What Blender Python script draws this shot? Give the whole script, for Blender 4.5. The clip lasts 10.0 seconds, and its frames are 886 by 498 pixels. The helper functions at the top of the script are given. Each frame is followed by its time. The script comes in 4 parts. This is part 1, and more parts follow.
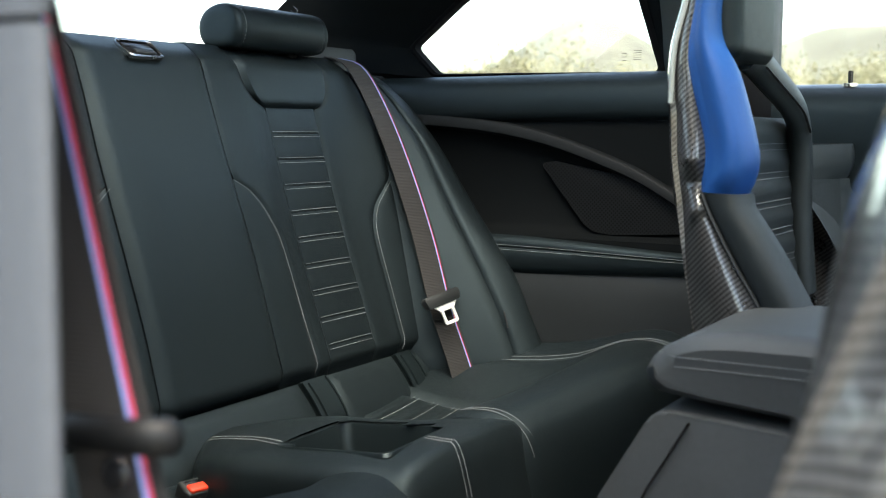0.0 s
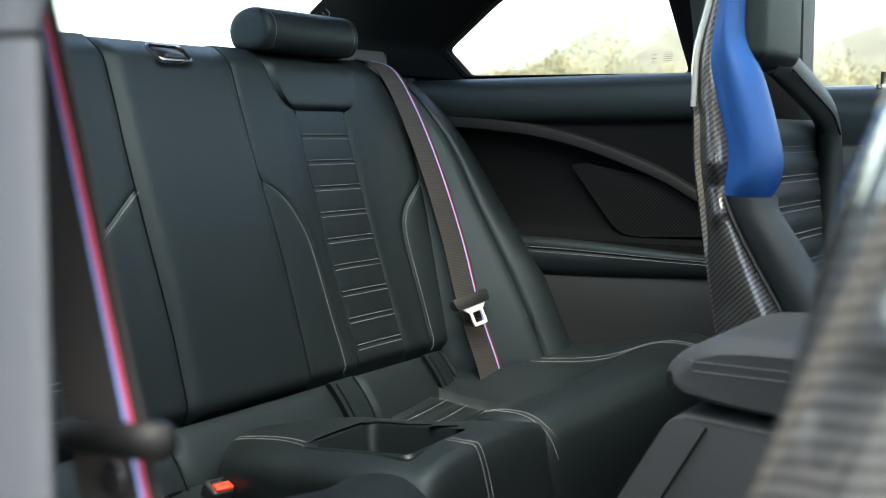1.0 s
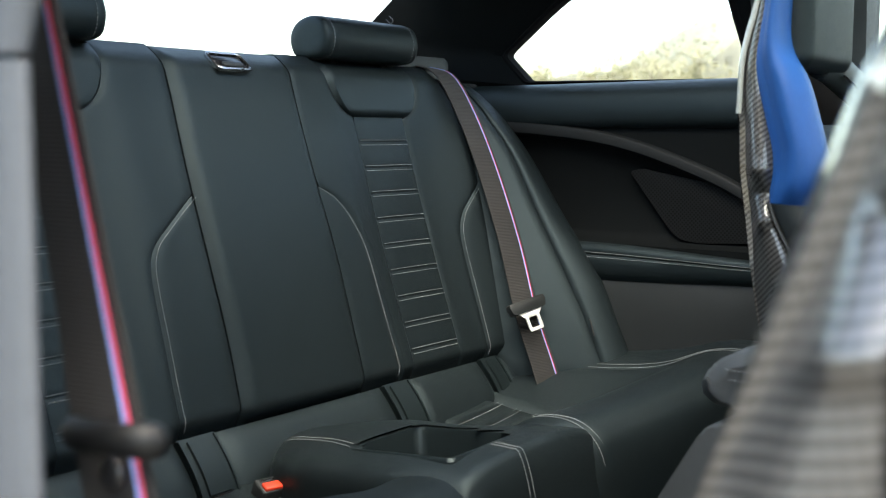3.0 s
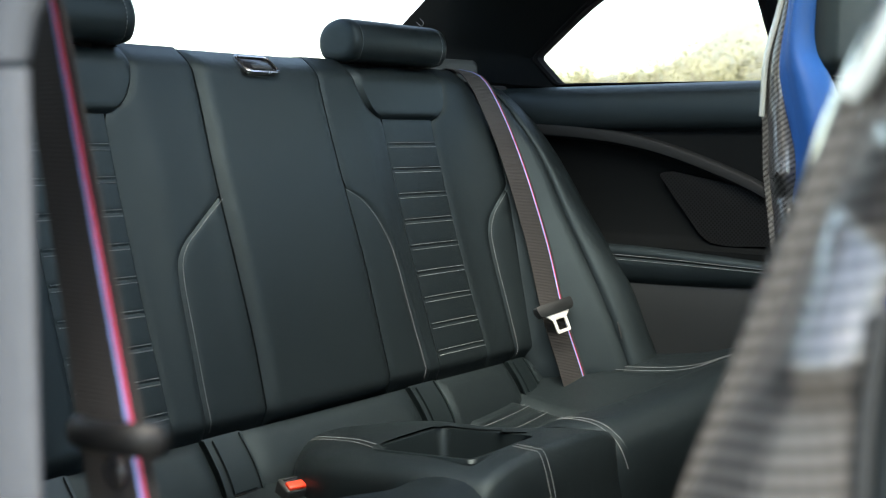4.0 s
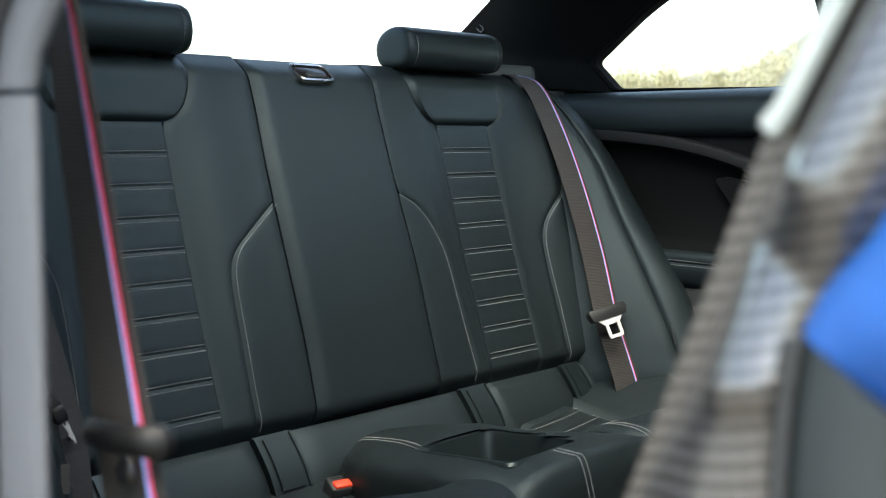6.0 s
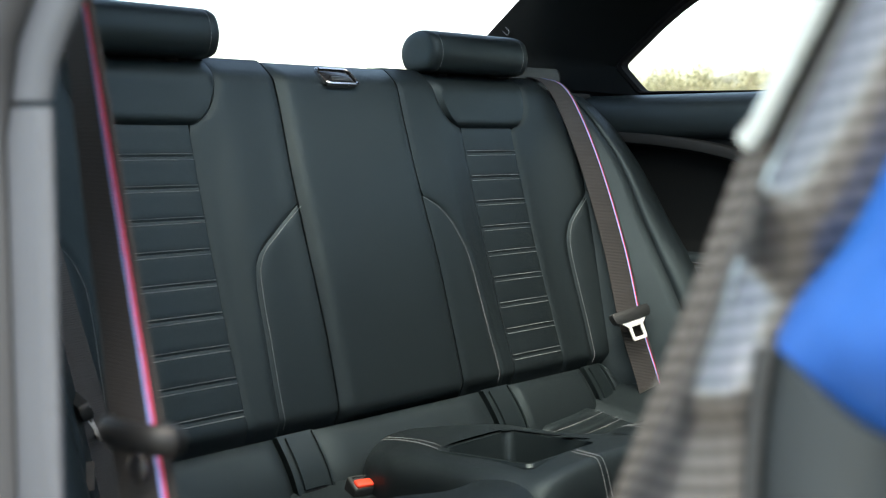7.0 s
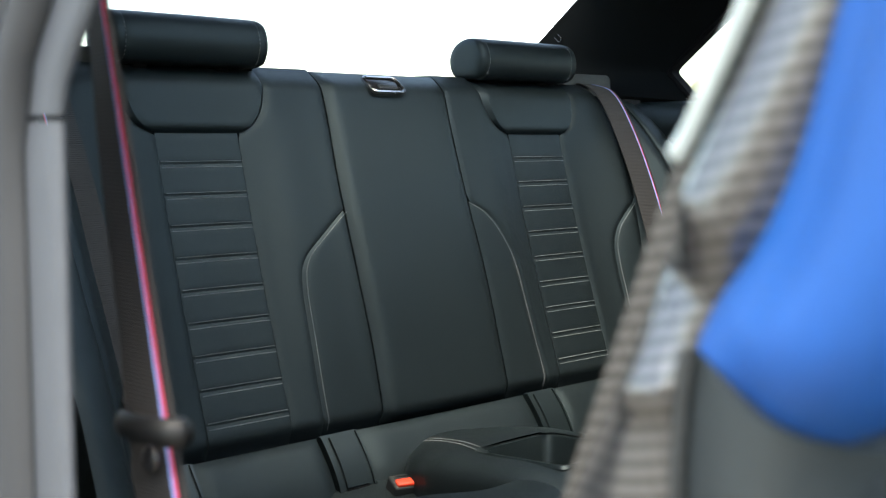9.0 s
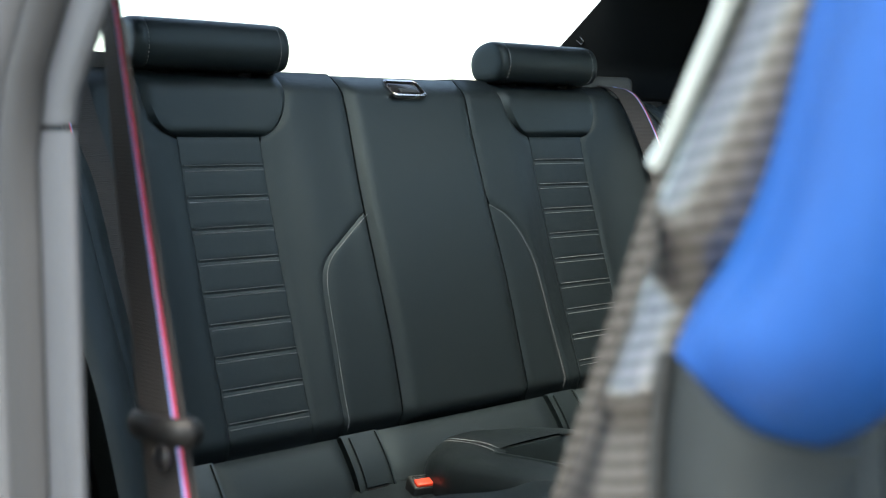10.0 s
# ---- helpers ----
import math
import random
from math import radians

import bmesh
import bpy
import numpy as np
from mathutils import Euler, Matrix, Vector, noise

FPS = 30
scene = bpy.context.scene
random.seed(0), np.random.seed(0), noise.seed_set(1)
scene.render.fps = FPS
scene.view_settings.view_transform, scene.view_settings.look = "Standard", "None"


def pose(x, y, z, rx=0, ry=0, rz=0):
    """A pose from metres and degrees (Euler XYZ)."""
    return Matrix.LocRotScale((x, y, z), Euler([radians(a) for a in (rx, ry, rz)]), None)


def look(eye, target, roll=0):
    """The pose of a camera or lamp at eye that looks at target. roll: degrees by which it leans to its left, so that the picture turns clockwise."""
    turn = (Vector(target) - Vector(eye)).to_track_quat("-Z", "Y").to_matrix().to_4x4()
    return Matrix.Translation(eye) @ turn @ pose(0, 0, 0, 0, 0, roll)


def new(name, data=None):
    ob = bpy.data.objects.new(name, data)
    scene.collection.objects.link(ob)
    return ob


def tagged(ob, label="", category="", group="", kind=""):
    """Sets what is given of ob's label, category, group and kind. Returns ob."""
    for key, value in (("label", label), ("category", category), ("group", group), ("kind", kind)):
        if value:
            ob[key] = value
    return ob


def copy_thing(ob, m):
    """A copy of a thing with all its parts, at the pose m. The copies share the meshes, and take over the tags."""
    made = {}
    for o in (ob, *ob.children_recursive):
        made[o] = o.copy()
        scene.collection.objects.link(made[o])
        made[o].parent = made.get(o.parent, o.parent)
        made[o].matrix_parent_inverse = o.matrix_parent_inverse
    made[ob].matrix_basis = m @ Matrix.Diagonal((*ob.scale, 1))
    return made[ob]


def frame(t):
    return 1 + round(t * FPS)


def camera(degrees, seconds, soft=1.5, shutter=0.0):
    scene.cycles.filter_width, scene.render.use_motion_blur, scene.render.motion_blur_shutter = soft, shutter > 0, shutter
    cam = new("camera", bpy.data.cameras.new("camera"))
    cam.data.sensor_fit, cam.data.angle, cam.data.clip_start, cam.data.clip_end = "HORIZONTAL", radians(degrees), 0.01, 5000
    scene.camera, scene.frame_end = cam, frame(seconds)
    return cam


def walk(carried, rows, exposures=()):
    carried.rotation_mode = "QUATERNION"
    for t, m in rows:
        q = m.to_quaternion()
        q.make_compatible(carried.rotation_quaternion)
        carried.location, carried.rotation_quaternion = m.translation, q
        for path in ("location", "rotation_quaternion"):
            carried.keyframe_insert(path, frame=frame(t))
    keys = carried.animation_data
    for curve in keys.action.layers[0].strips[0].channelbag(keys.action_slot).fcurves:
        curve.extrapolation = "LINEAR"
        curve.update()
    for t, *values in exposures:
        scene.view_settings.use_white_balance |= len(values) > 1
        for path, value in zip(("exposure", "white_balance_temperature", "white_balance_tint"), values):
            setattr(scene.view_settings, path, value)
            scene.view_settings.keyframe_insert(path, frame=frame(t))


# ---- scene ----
cam = camera(42.0, 10.0, soft=1.0)
cam.data.dof.use_dof = True
cam.data.dof.focus_distance = 1.75
cam.data.dof.aperture_fstop = 7.0
PATH = [
    (0.0, -1.1456, -1.0089, 0.9253, 84.191, -0.399, -59.909),
    (0.5, -1.1415, -1.0197, 0.928, 84.157, -0.345, -58.867),
    (1.0, -1.1383, -1.0321, 0.9303, 84.133, -0.307, -57.754),
    (1.5, -1.1342, -1.0439, 0.9338, 84.082, -0.253, -56.694),
    (2.0, -1.13, -1.0561, 0.9353, 84.098, -0.228, -55.59),
    (2.5, -1.1267, -1.0684, 0.9353, 84.174, -0.236, -54.494),
    (4.0, -1.1156, -1.0992, 0.9379, 84.281, -0.299, -51.461),
    (4.5, -1.1113, -1.1133, 0.9422, 84.21, -0.317, -50.326),
    (5.0, -1.1067, -1.1263, 0.9441, 84.211, -0.295, -49.275),
    (5.5, -1.1049, -1.1378, 0.9454, 84.242, -0.293, -48.293),
    (7.0, -1.1045, -1.1698, 0.9533, 84.208, -0.368, -45.714),
    (7.5, -1.1014, -1.1811, 0.9532, 84.275, -0.349, -44.827),
    (8.0, -1.0988, -1.1956, 0.9548, 84.31, -0.302, -43.855),
    (8.5, -1.0959, -1.209, 0.9558, 84.354, -0.243, -42.952),
    (9.0, -1.0932, -1.2214, 0.9568, 84.41, -0.173, -42.017),
    (9.5, -1.0917, -1.2322, 0.9572, 84.471, -0.107, -41.237),
    (10.0, -1.0903, -1.2422, 0.9605, 84.439, -0.011, -40.495),
]
walk(cam, [(t, pose(x, y, z, rx, ry, rz)) for t, x, y, z, rx, ry, rz in PATH], exposures=[(0.0, 2.75, 7500, 6), (10.0, 2.75, 7500, 6)])

# ---- light: a bright hazy desert day ----
world = bpy.data.worlds.new("sky")
scene.world = world
world.use_nodes = True
wn, wl = world.node_tree.nodes, world.node_tree.links
sky = wn.new("ShaderNodeTexSky")
sky.sky_type, sky.sun_disc = "NISHITA", False
sky.sun_elevation, sky.sun_rotation = radians(70), radians(200)
sky.air_density, sky.dust_density, sky.ozone_density = 1.0, 2.5, 1.0
wl.new(sky.outputs["Color"], wn["Background"].inputs["Color"])
wn["Background"].inputs["Strength"].default_value = 0.15
sun = new("sun", bpy.data.lights.new("sun", "SUN"))
sun.data.energy, sun.data.angle, sun.data.color = 1.45, radians(50), (1.0, 0.98, 0.955)
sun.matrix_world = look((0, 0, 9), (1.9, 1.2, 5.0))


# ---- materials ----
def material(name, colour, rough=0.5, metal=0.0, spec=0.5, grain=0.0, grain_scale=900.0, vary=0.12, vary_scale=6.0, coat=0.0, fine=0.0):
    """A plain surface with two scales of colour variation and a fine relief."""
    m = bpy.data.materials.new(name)
    m.use_nodes = True
    n, l = m.node_tree.nodes, m.node_tree.links
    b = n["Principled BSDF"]
    b.inputs["Roughness"].default_value, b.inputs["Metallic"].default_value = rough, metal
    b.inputs["Specular IOR Level"].default_value = spec
    b.inputs["Coat Weight"].default_value, b.inputs["Coat Roughness"].default_value = coat, 0.04
    tc = n.new("ShaderNodeTexCoord")
    big, small = n.new("ShaderNodeTexNoise"), n.new("ShaderNodeTexNoise")
    big.inputs["Scale"].default_value, big.inputs["Detail"].default_value = vary_scale, 4
    small.inputs["Scale"].default_value, small.inputs["Detail"].default_value = vary_scale * 30, 3
    add = n.new("ShaderNodeMath")
    add.operation = "ADD"
    mr = n.new("ShaderNodeMapRange")
    mr.inputs["From Min"].default_value, mr.inputs["From Max"].default_value = 0.6, 1.4
    mr.inputs["To Min"].default_value, mr.inputs["To Max"].default_value = 1 - vary, 1 + vary
    mul = n.new("ShaderNodeMix")
    mul.data_type, mul.blend_type = "RGBA", "MULTIPLY"
    mul.inputs[0].default_value = 1.0
    mul.inputs[6].default_value = (*colour, 1)
    for t in (big, small):
        l.new(tc.outputs["Object"], t.inputs["Vector"])
    l.new(big.outputs["Fac"], add.inputs[0]), l.new(small.outputs["Fac"], add.inputs[1])
    l.new(add.outputs[0], mr.inputs["Value"])
    l.new(mr.outputs[0], mul.inputs[7])
    l.new(mul.outputs[2], b.inputs["Base Color"])
    rr = n.new("ShaderNodeMapRange")
    rr.inputs["From Min"].default_value, rr.inputs["From Max"].default_value = 0.6, 1.4
    rr.inputs["To Min"].default_value, rr.inputs["To Max"].default_value = max(rough - 0.06, 0.02), min(rough + 0.06, 1)
    l.new(add.outputs[0], rr.inputs["Value"]), l.new(rr.outputs[0], b.inputs["Roughness"])
    if grain:
        v = n.new("ShaderNodeTexVoronoi")
        v.feature = "DISTANCE_TO_EDGE"
        v.inputs["Scale"].default_value = grain_scale
        warp = n.new("ShaderNodeTexNoise")
        warp.inputs["Scale"].default_value, warp.inputs["Detail"].default_value = 38.0, 5
        l.new(tc.outputs["Object"], v.inputs["Vector"]), l.new(tc.outputs["Object"], warp.inputs["Vector"])
        b1, b2 = n.new("ShaderNodeBump"), n.new("ShaderNodeBump")
        b1.inputs["Strength"].default_value, b1.inputs["Distance"].default_value = grain, 0.0008
        b2.inputs["Strength"].default_value, b2.inputs["Distance"].default_value = 0.25, 0.0016
        l.new(v.outputs["Distance"], b1.inputs["Height"])
        l.new(warp.outputs["Fac"], b2.inputs["Height"])
        l.new(b2.outputs["Normal"], b1.inputs["Normal"])
        l.new(b1.outputs["Normal"], b.inputs["Normal"])
    return m


def carbon(name):
    """Woven twill under clear lacquer."""
    m = material(name, (0.02, 0.02, 0.021), 0.30, 0.55, 0.5, coat=1.0)
    n, l = m.node_tree.nodes, m.node_tree.links
    b = n["Principled BSDF"]
    tc = n.new("ShaderNodeTexCoord")
    mp = n.new("ShaderNodeMapping")
    mp.inputs["Rotation"].default_value = (radians(42), 0, 0)
    w = n.new("ShaderNodeTexWave")
    w.wave_type, w.bands_direction = "BANDS", "Z"
    w.inputs["Scale"].default_value, w.inputs["Distortion"].default_value = 66.0, 0.6
    w.inputs["Detail"].default_value = 0.0
    w2 = n.new("ShaderNodeTexWave")
    w2.wave_type, w2.bands_direction = "BANDS", "Y"
    w2.inputs["Scale"].default_value, w2.inputs["Distortion"].default_value = 66.0, 0.0
    cr = n.new("ShaderNodeValToRGB")
    cr.color_ramp.elements[0].position, cr.color_ramp.elements[1].position = 0.25, 0.75
    cr.color_ramp.elements[0].color, cr.color_ramp.elements[1].color = (0.042, 0.042, 0.042, 1), (0.125, 0.124, 0.123, 1)
    mx = n.new("ShaderNodeMix")
    mx.data_type = "FLOAT"
    mx.inputs[0].default_value = 0.22
    l.new(tc.outputs["Object"], mp.inputs["Vector"])
    l.new(mp.outputs[0], w.inputs["Vector"]), l.new(mp.outputs[0], w2.inputs["Vector"])
    l.new(w.outputs["Fac"], mx.inputs[2]), l.new(w2.outputs["Fac"], mx.inputs[3])
    l.new(mx.outputs[0], cr.inputs["Fac"]), l.new(cr.outputs[0], b.inputs["Base Color"])
    bp = n.new("ShaderNodeBump")
    bp.inputs["Strength"].default_value, bp.inputs["Distance"].default_value = 0.3, 0.0006
    l.new(mx.outputs[0], bp.inputs["Height"]), l.new(bp.outputs[0], b.inputs["Normal"])
    return m


def webbing(name, colour):
    """Ribbed woven belt."""
    m = material(name, colour, 0.7, 0.0, 0.3)
    n, l = m.node_tree.nodes, m.node_tree.links
    tc = n.new("ShaderNodeTexCoord")
    w = n.new("ShaderNodeTexWave")
    w.wave_type, w.bands_direction = "BANDS", "Z"
    w.inputs["Scale"].default_value, w.inputs["Distortion"].default_value = 130.0, 0.5
    bp = n.new("ShaderNodeBump")
    bp.inputs["Strength"].default_value, bp.inputs["Distance"].default_value = 0.5, 0.0008
    l.new(tc.outputs["Object"], w.inputs["Vector"]), l.new(w.outputs["Fac"], bp.inputs["Height"])
    l.new(bp.outputs[0], n["Principled BSDF"].inputs["Normal"])
    return m


def perforated(name):
    """Black sheet with rows of small round holes."""
    m = material(name, (0.012, 0.013, 0.014), 0.55, spec=0.12)
    n, l = m.node_tree.nodes, m.node_tree.links
    tc = n.new("ShaderNodeTexCoord")
    v = n.new("ShaderNodeTexVoronoi")
    v.voronoi_dimensions = "2D"
    v.inputs["Scale"].default_value, v.inputs["Randomness"].default_value = 210.0, 0.0
    sep, comb = n.new("ShaderNodeSeparateXYZ"), n.new("ShaderNodeCombineXYZ")
    l.new(tc.outputs["Object"], sep.inputs[0])
    l.new(sep.outputs["Y"], comb.inputs["X"]), l.new(sep.outputs["Z"], comb.inputs["Y"])
    mp = n.new("ShaderNodeMapping")
    mp.inputs["Rotation"].default_value = (0, 0, radians(45))
    l.new(comb.outputs[0], mp.inputs["Vector"]), l.new(mp.outputs[0], v.inputs["Vector"])
    cr = n.new("ShaderNodeValToRGB")
    cr.color_ramp.elements[0].position, cr.color_ramp.elements[1].position = 0.30, 0.38
    cr.color_ramp.elements[0].color, cr.color_ramp.elements[1].color = (0.0005, 0.0005, 0.0005, 1), (0.0075, 0.0083, 0.009, 1)
    l.new(v.outputs["Distance"], cr.inputs["Fac"])
    l.new(cr.outputs[0], n["Principled BSDF"].inputs["Base Color"])
    bp = n.new("ShaderNodeBump")
    bp.inputs["Strength"].default_value, bp.inputs["Distance"].default_value = 0.8, 0.001
    l.new(cr.outputs[0], bp.inputs["Height"]), l.new(bp.outputs[0], n["Principled BSDF"].inputs["Normal"])
    return m


def window_glass(name):
    m = bpy.data.materials.new(name)
    m.use_nodes = True
    n, l = m.node_tree.nodes, m.node_tree.links
    n.remove(n["Principled BSDF"])
    tr, gl, mx = n.new("ShaderNodeBsdfTransparent"), n.new("ShaderNodeBsdfGlossy"), n.new("ShaderNodeMixShader")
    tr.inputs["Color"].default_value = (0.93, 0.96, 0.95, 1)
    gl.inputs["Roughness"].default_value = 0.02
    mx.inputs["Fac"].default_value = 0.05
    l.new(tr.outputs[0], mx.inputs[1]), l.new(gl.outputs[0], mx.inputs[2])
    l.new(mx.outputs[0], n["Material Output"].inputs["Surface"])
    return m


LEATHER = material("black_leather", (0.0066, 0.0098, 0.0112), 0.45, spec=0.33, grain=0.5, grain_scale=750, vary=0.10)
LEATHER.node_tree.nodes["Principled BSDF"].inputs["Specular Tint"].default_value = (0.77, 1.0, 1.08, 1)
LEATHER_GREY = material("grey_side_leather", (0.019, 0.025, 0.027), 0.5, spec=0.4, grain=0.35, grain_scale=750, vary=0.10)
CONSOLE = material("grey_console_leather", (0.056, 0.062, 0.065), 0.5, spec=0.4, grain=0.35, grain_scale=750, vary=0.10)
BLUE = material("blue_leather", (0.006, 0.064, 0.250), 0.45, spec=0.4, grain=0.35, grain_scale=750, vary=0.08)
THREAD = material("grey_thread", (0.21, 0.23, 0.24), 0.7, vary=0.2, vary_scale=60)
COVER = material("satin_black_cover", (0.0055, 0.0088, 0.0100), 0.40, spec=0.42, grain=0.15, grain_scale=1600)
COVER.node_tree.nodes["Principled BSDF"].inputs["Specular Tint"].default_value = (0.82, 1.0, 1.04, 1)
PLASTIC = material("black_plastic", (0.012, 0.0145, 0.0155), 0.5, grain=0.2, grain_scale=1600)
TONGUE = material("smooth_black_plastic", (0.004, 0.0045, 0.005), 0.5, spec=0.3)
GLOSS = material("gloss_black_plastic", (0.012, 0.012, 0.013), 0.22)
TRIM = material("soft_dark_trim", (0.0030, 0.0039, 0.0043), 0.7, spec=0.07, grain=0.3, grain_scale=1300)
STRIP = material("satin_grey_strip", (0.019, 0.022, 0.0235), 0.45)
SATIN = material("satin_dark_strip", (0.0062, 0.0074, 0.0082), 0.6, spec=0.15)
HEADLINING = material("anthracite_headlining", (0.010, 0.011, 0.0115), 0.9, grain=0.4, grain_scale=1800)
PAINT = material("grey_body_paint", (0.078, 0.085, 0.097), 0.35, coat=0.6, vary=0.05)
SEAL = material("rubber_seal", (0.024, 0.026, 0.029), 0.7)
# black rubber, also the painted shade in the bucket seats' openings
DULL = material("black_rubber_and_shade", (0.005, 0.005, 0.0055), 0.95, spec=0.08)
PILLAR = material("grey_pillar_trim", (0.062, 0.069, 0.080), 0.55, grain=0.3, grain_scale=1300)
CHROME = material("satin_chrome", (0.75, 0.76, 0.76), 0.22, 1.0)
DARK_CHROME = material("dark_chrome", (0.42, 0.43, 0.44), 0.25, 1.0)
SILVER = material("bare_steel", (0.75, 0.75, 0.74), 0.38, 0.35)
RED = material("red_button", (0.80, 0.05, 0.02), 0.4, vary=0.05)
RED_WEB = material("red_webbing", (0.58, 0.055, 0.115), 0.7)
BLUE_WEB = material("blue_webbing", (0.25, 0.37, 0.80), 0.7)
WEB = webbing("belt_webbing", (0.027, 0.0262, 0.0262))
CARBON = carbon("carbon_twill")
GRILLE = perforated("speaker_grille")
GLASS = window_glass("window_glass")
INK = material("window_print", (0.02, 0.02, 0.02), 0.6)
WHITE = material("pale_print", (0.6, 0.6, 0.58), 0.6)
CARPET = material("black_carpet", (0.018, 0.018, 0.019), 0.95, grain=0.6, grain_scale=500)
PALE_EDGE = material("clear_pale_grey", (0.32, 0.36, 0.35), 0.25, coat=0.5)


# ---- building blocks ----
def part(name, bm, mat, parent=None, label="", smooth=True):
    """Link a bmesh as one mesh object, under a thing or a part if one is given."""
    bmesh.ops.recalc_face_normals(bm, faces=bm.faces)
    me = bpy.data.meshes.new(name)
    bm.to_mesh(me)
    bm.free()
    me.materials.append(mat)
    if smooth:
        for p in me.polygons:
            p.use_smooth = True
        me.set_sharp_from_angle(angle=radians(42))
    ob = new(name, me)
    if parent is not None:
        ob.parent = parent
        ob.matrix_parent_inverse = parent.matrix_basis.inverted()
    return tagged(ob, label)


def thing(name, at, label, category, group="", kind=""):
    ob = new(name)
    ob.empty_display_size = 0.05
    ob.matrix_basis = Matrix.Translation(at)
    return tagged(ob, label, category, group, kind)


def lerp_rows(rows, t):
    """Smooth interpolation in a table of (key, values...)."""
    if t <= rows[0][0]:
        return rows[0][1:]
    if t >= rows[-1][0]:
        return rows[-1][1:]
    k = max(i for i in range(len(rows) - 1) if rows[i][0] <= t)
    a, b = rows[k], rows[k + 1]
    p, q = rows[max(k - 1, 0)], rows[min(k + 2, len(rows) - 1)]
    h = b[0] - a[0]
    s = (t - a[0]) / h
    out = []
    for i in range(1, len(a)):
        m0 = (b[i] - p[i]) / max(b[0] - p[0], 1e-9) * h
        m1 = (q[i] - a[i]) / max(q[0] - a[0], 1e-9) * h
        out.append((2 * s**3 - 3 * s**2 + 1) * a[i] + (s**3 - 2 * s**2 + s) * m0 + (3 * s**2 - 2 * s**3) * b[i] + (s**3 - s**2) * m1)
    return tuple(out)


def smoothstep(a, b, x):
    s = min(max((x - a) / (b - a), 0), 1)
    return s * s * (3 - 2 * s)


def grid(points, closed=False, back=None):
    """A bmesh from rows of points; with back, the rim is turned back to that offset and closed."""
    bm = bmesh.new()
    vs = [[bm.verts.new(p) for p in row] for row in points]
    nr, nc = len(vs), len(vs[0])
    for i in range(nr - 1):
        for j in range(nc - (0 if closed else 1)):
            k = (j + 1) % nc
            bm.faces.new((vs[i][j], vs[i][k], vs[i + 1][k], vs[i + 1][j]))
    if back is not None:
        rim = [vs[0][j] for j in range(nc)] + [vs[i][-1] for i in range(1, nr)] + [vs[-1][j] for j in range(nc - 2, -1, -1)] + [vs[i][0] for i in range(nr - 2, 0, -1)]
        low = [bm.verts.new(v.co + Vector(back)) for v in rim]
        for i in range(len(rim)):
            k = (i + 1) % len(rim)
            bm.faces.new((rim[i], rim[k], low[k], low[i]))
        bm.faces.new(low)
    return bm


def box(lo, hi, bevel=0.0, seg=3):
    bm = bmesh.new()
    bmesh.ops.create_cube(bm, size=1)
    for v in bm.verts:
        v.co = Vector([lo[i] + (v.co[i] + 0.5) * (hi[i] - lo[i]) for i in range(3)])
    if bevel:
        bmesh.ops.bevel(bm, geom=bm.edges[:], offset=bevel, segments=seg, profile=0.5, affect="EDGES")
    return bm


def prism(outline, axis, a, b, bevel=0.0, seg=2):
    """An outline of 2D points, extruded along an axis (0, 1 or 2) from a to b."""
    bm = bmesh.new()

    def at(p, h):
        c = list(p)
        c.insert(axis, h)
        return Vector(c)
    lo = [bm.verts.new(at(p, a)) for p in outline]
    hi = [bm.verts.new(at(p, b)) for p in outline]
    n = len(outline)
    bm.faces.new(lo), bm.faces.new(hi)
    for i in range(n):
        bm.faces.new((lo[i], lo[(i + 1) % n], hi[(i + 1) % n], hi[i]))
    if bevel:
        es = [e for f in bm.faces if len(f.verts) == n for e in f.edges]
        bmesh.ops.bevel(bm, geom=list(set(es)), offset=bevel, segments=seg, profile=0.5, affect="EDGES")
    return bm


def rounded(points, radii, seg=5):
    """A polygon with rounded corners."""
    out, n = [], len(points)
    for i in range(n):
        p = Vector(points[i])
        r = radii[i] if isinstance(radii, (list, tuple)) else radii
        a, b = (Vector(points[i - 1]) - p).normalized(), (Vector(points[(i + 1) % n]) - p).normalized()
        if r <= 0:
            out.append(tuple(p))
            continue
        for k in range(seg + 1):
            s = k / seg
            q0, q1 = p + a * r, p + b * r
            out.append(tuple((1 - s) ** 2 * q0 + 2 * s * (1 - s) * p + s * s * q1))
    return out


def tube(path, r, n=8, flat=1.0):
    """A round bar along a path."""
    path = [Vector(p) for p in path]
    rows = []
    for i, p in enumerate(path):
        d = (path[min(i + 1, len(path) - 1)] - path[max(i - 1, 0)]).normalized()
        u = d.cross(Vector((0.31, 0.17, 0.93))).normalized()
        w = d.cross(u)
        rows.append([p + r * (math.cos(2 * math.pi * k / n) * u + flat * math.sin(2 * math.pi * k / n) * w) for k in range(n)])
    bm = grid(rows, closed=True)
    bm.verts.ensure_lookup_table()
    bm.faces.new([bm.verts[k] for k in range(n)][::-1])
    bm.faces.new([bm.verts[len(rows) * n - n + k] for k in range(n)])
    return bm


def ribbon(rows, thick):
    """A strap from rows of (left point, right point), with a thickness."""
    pts = []
    for i, (a, b) in enumerate(rows):
        a, b = Vector(a), Vector(b)
        pa, pb = Vector(rows[max(i - 1, 0)][0]), Vector(rows[min(i + 1, len(rows) - 1)][0])
        n = (b - a).cross(pb - pa).normalized() * thick / 2
        pts.append([a + n, b + n, b - n, a - n])
    bm = grid(pts, closed=True)
    bm.verts.ensure_lookup_table()
    k = len(pts) * 4
    bm.faces.new([bm.verts[i] for i in range(4)][::-1]), bm.faces.new([bm.verts[k - 4 + i] for i in range(4)])
    return bm


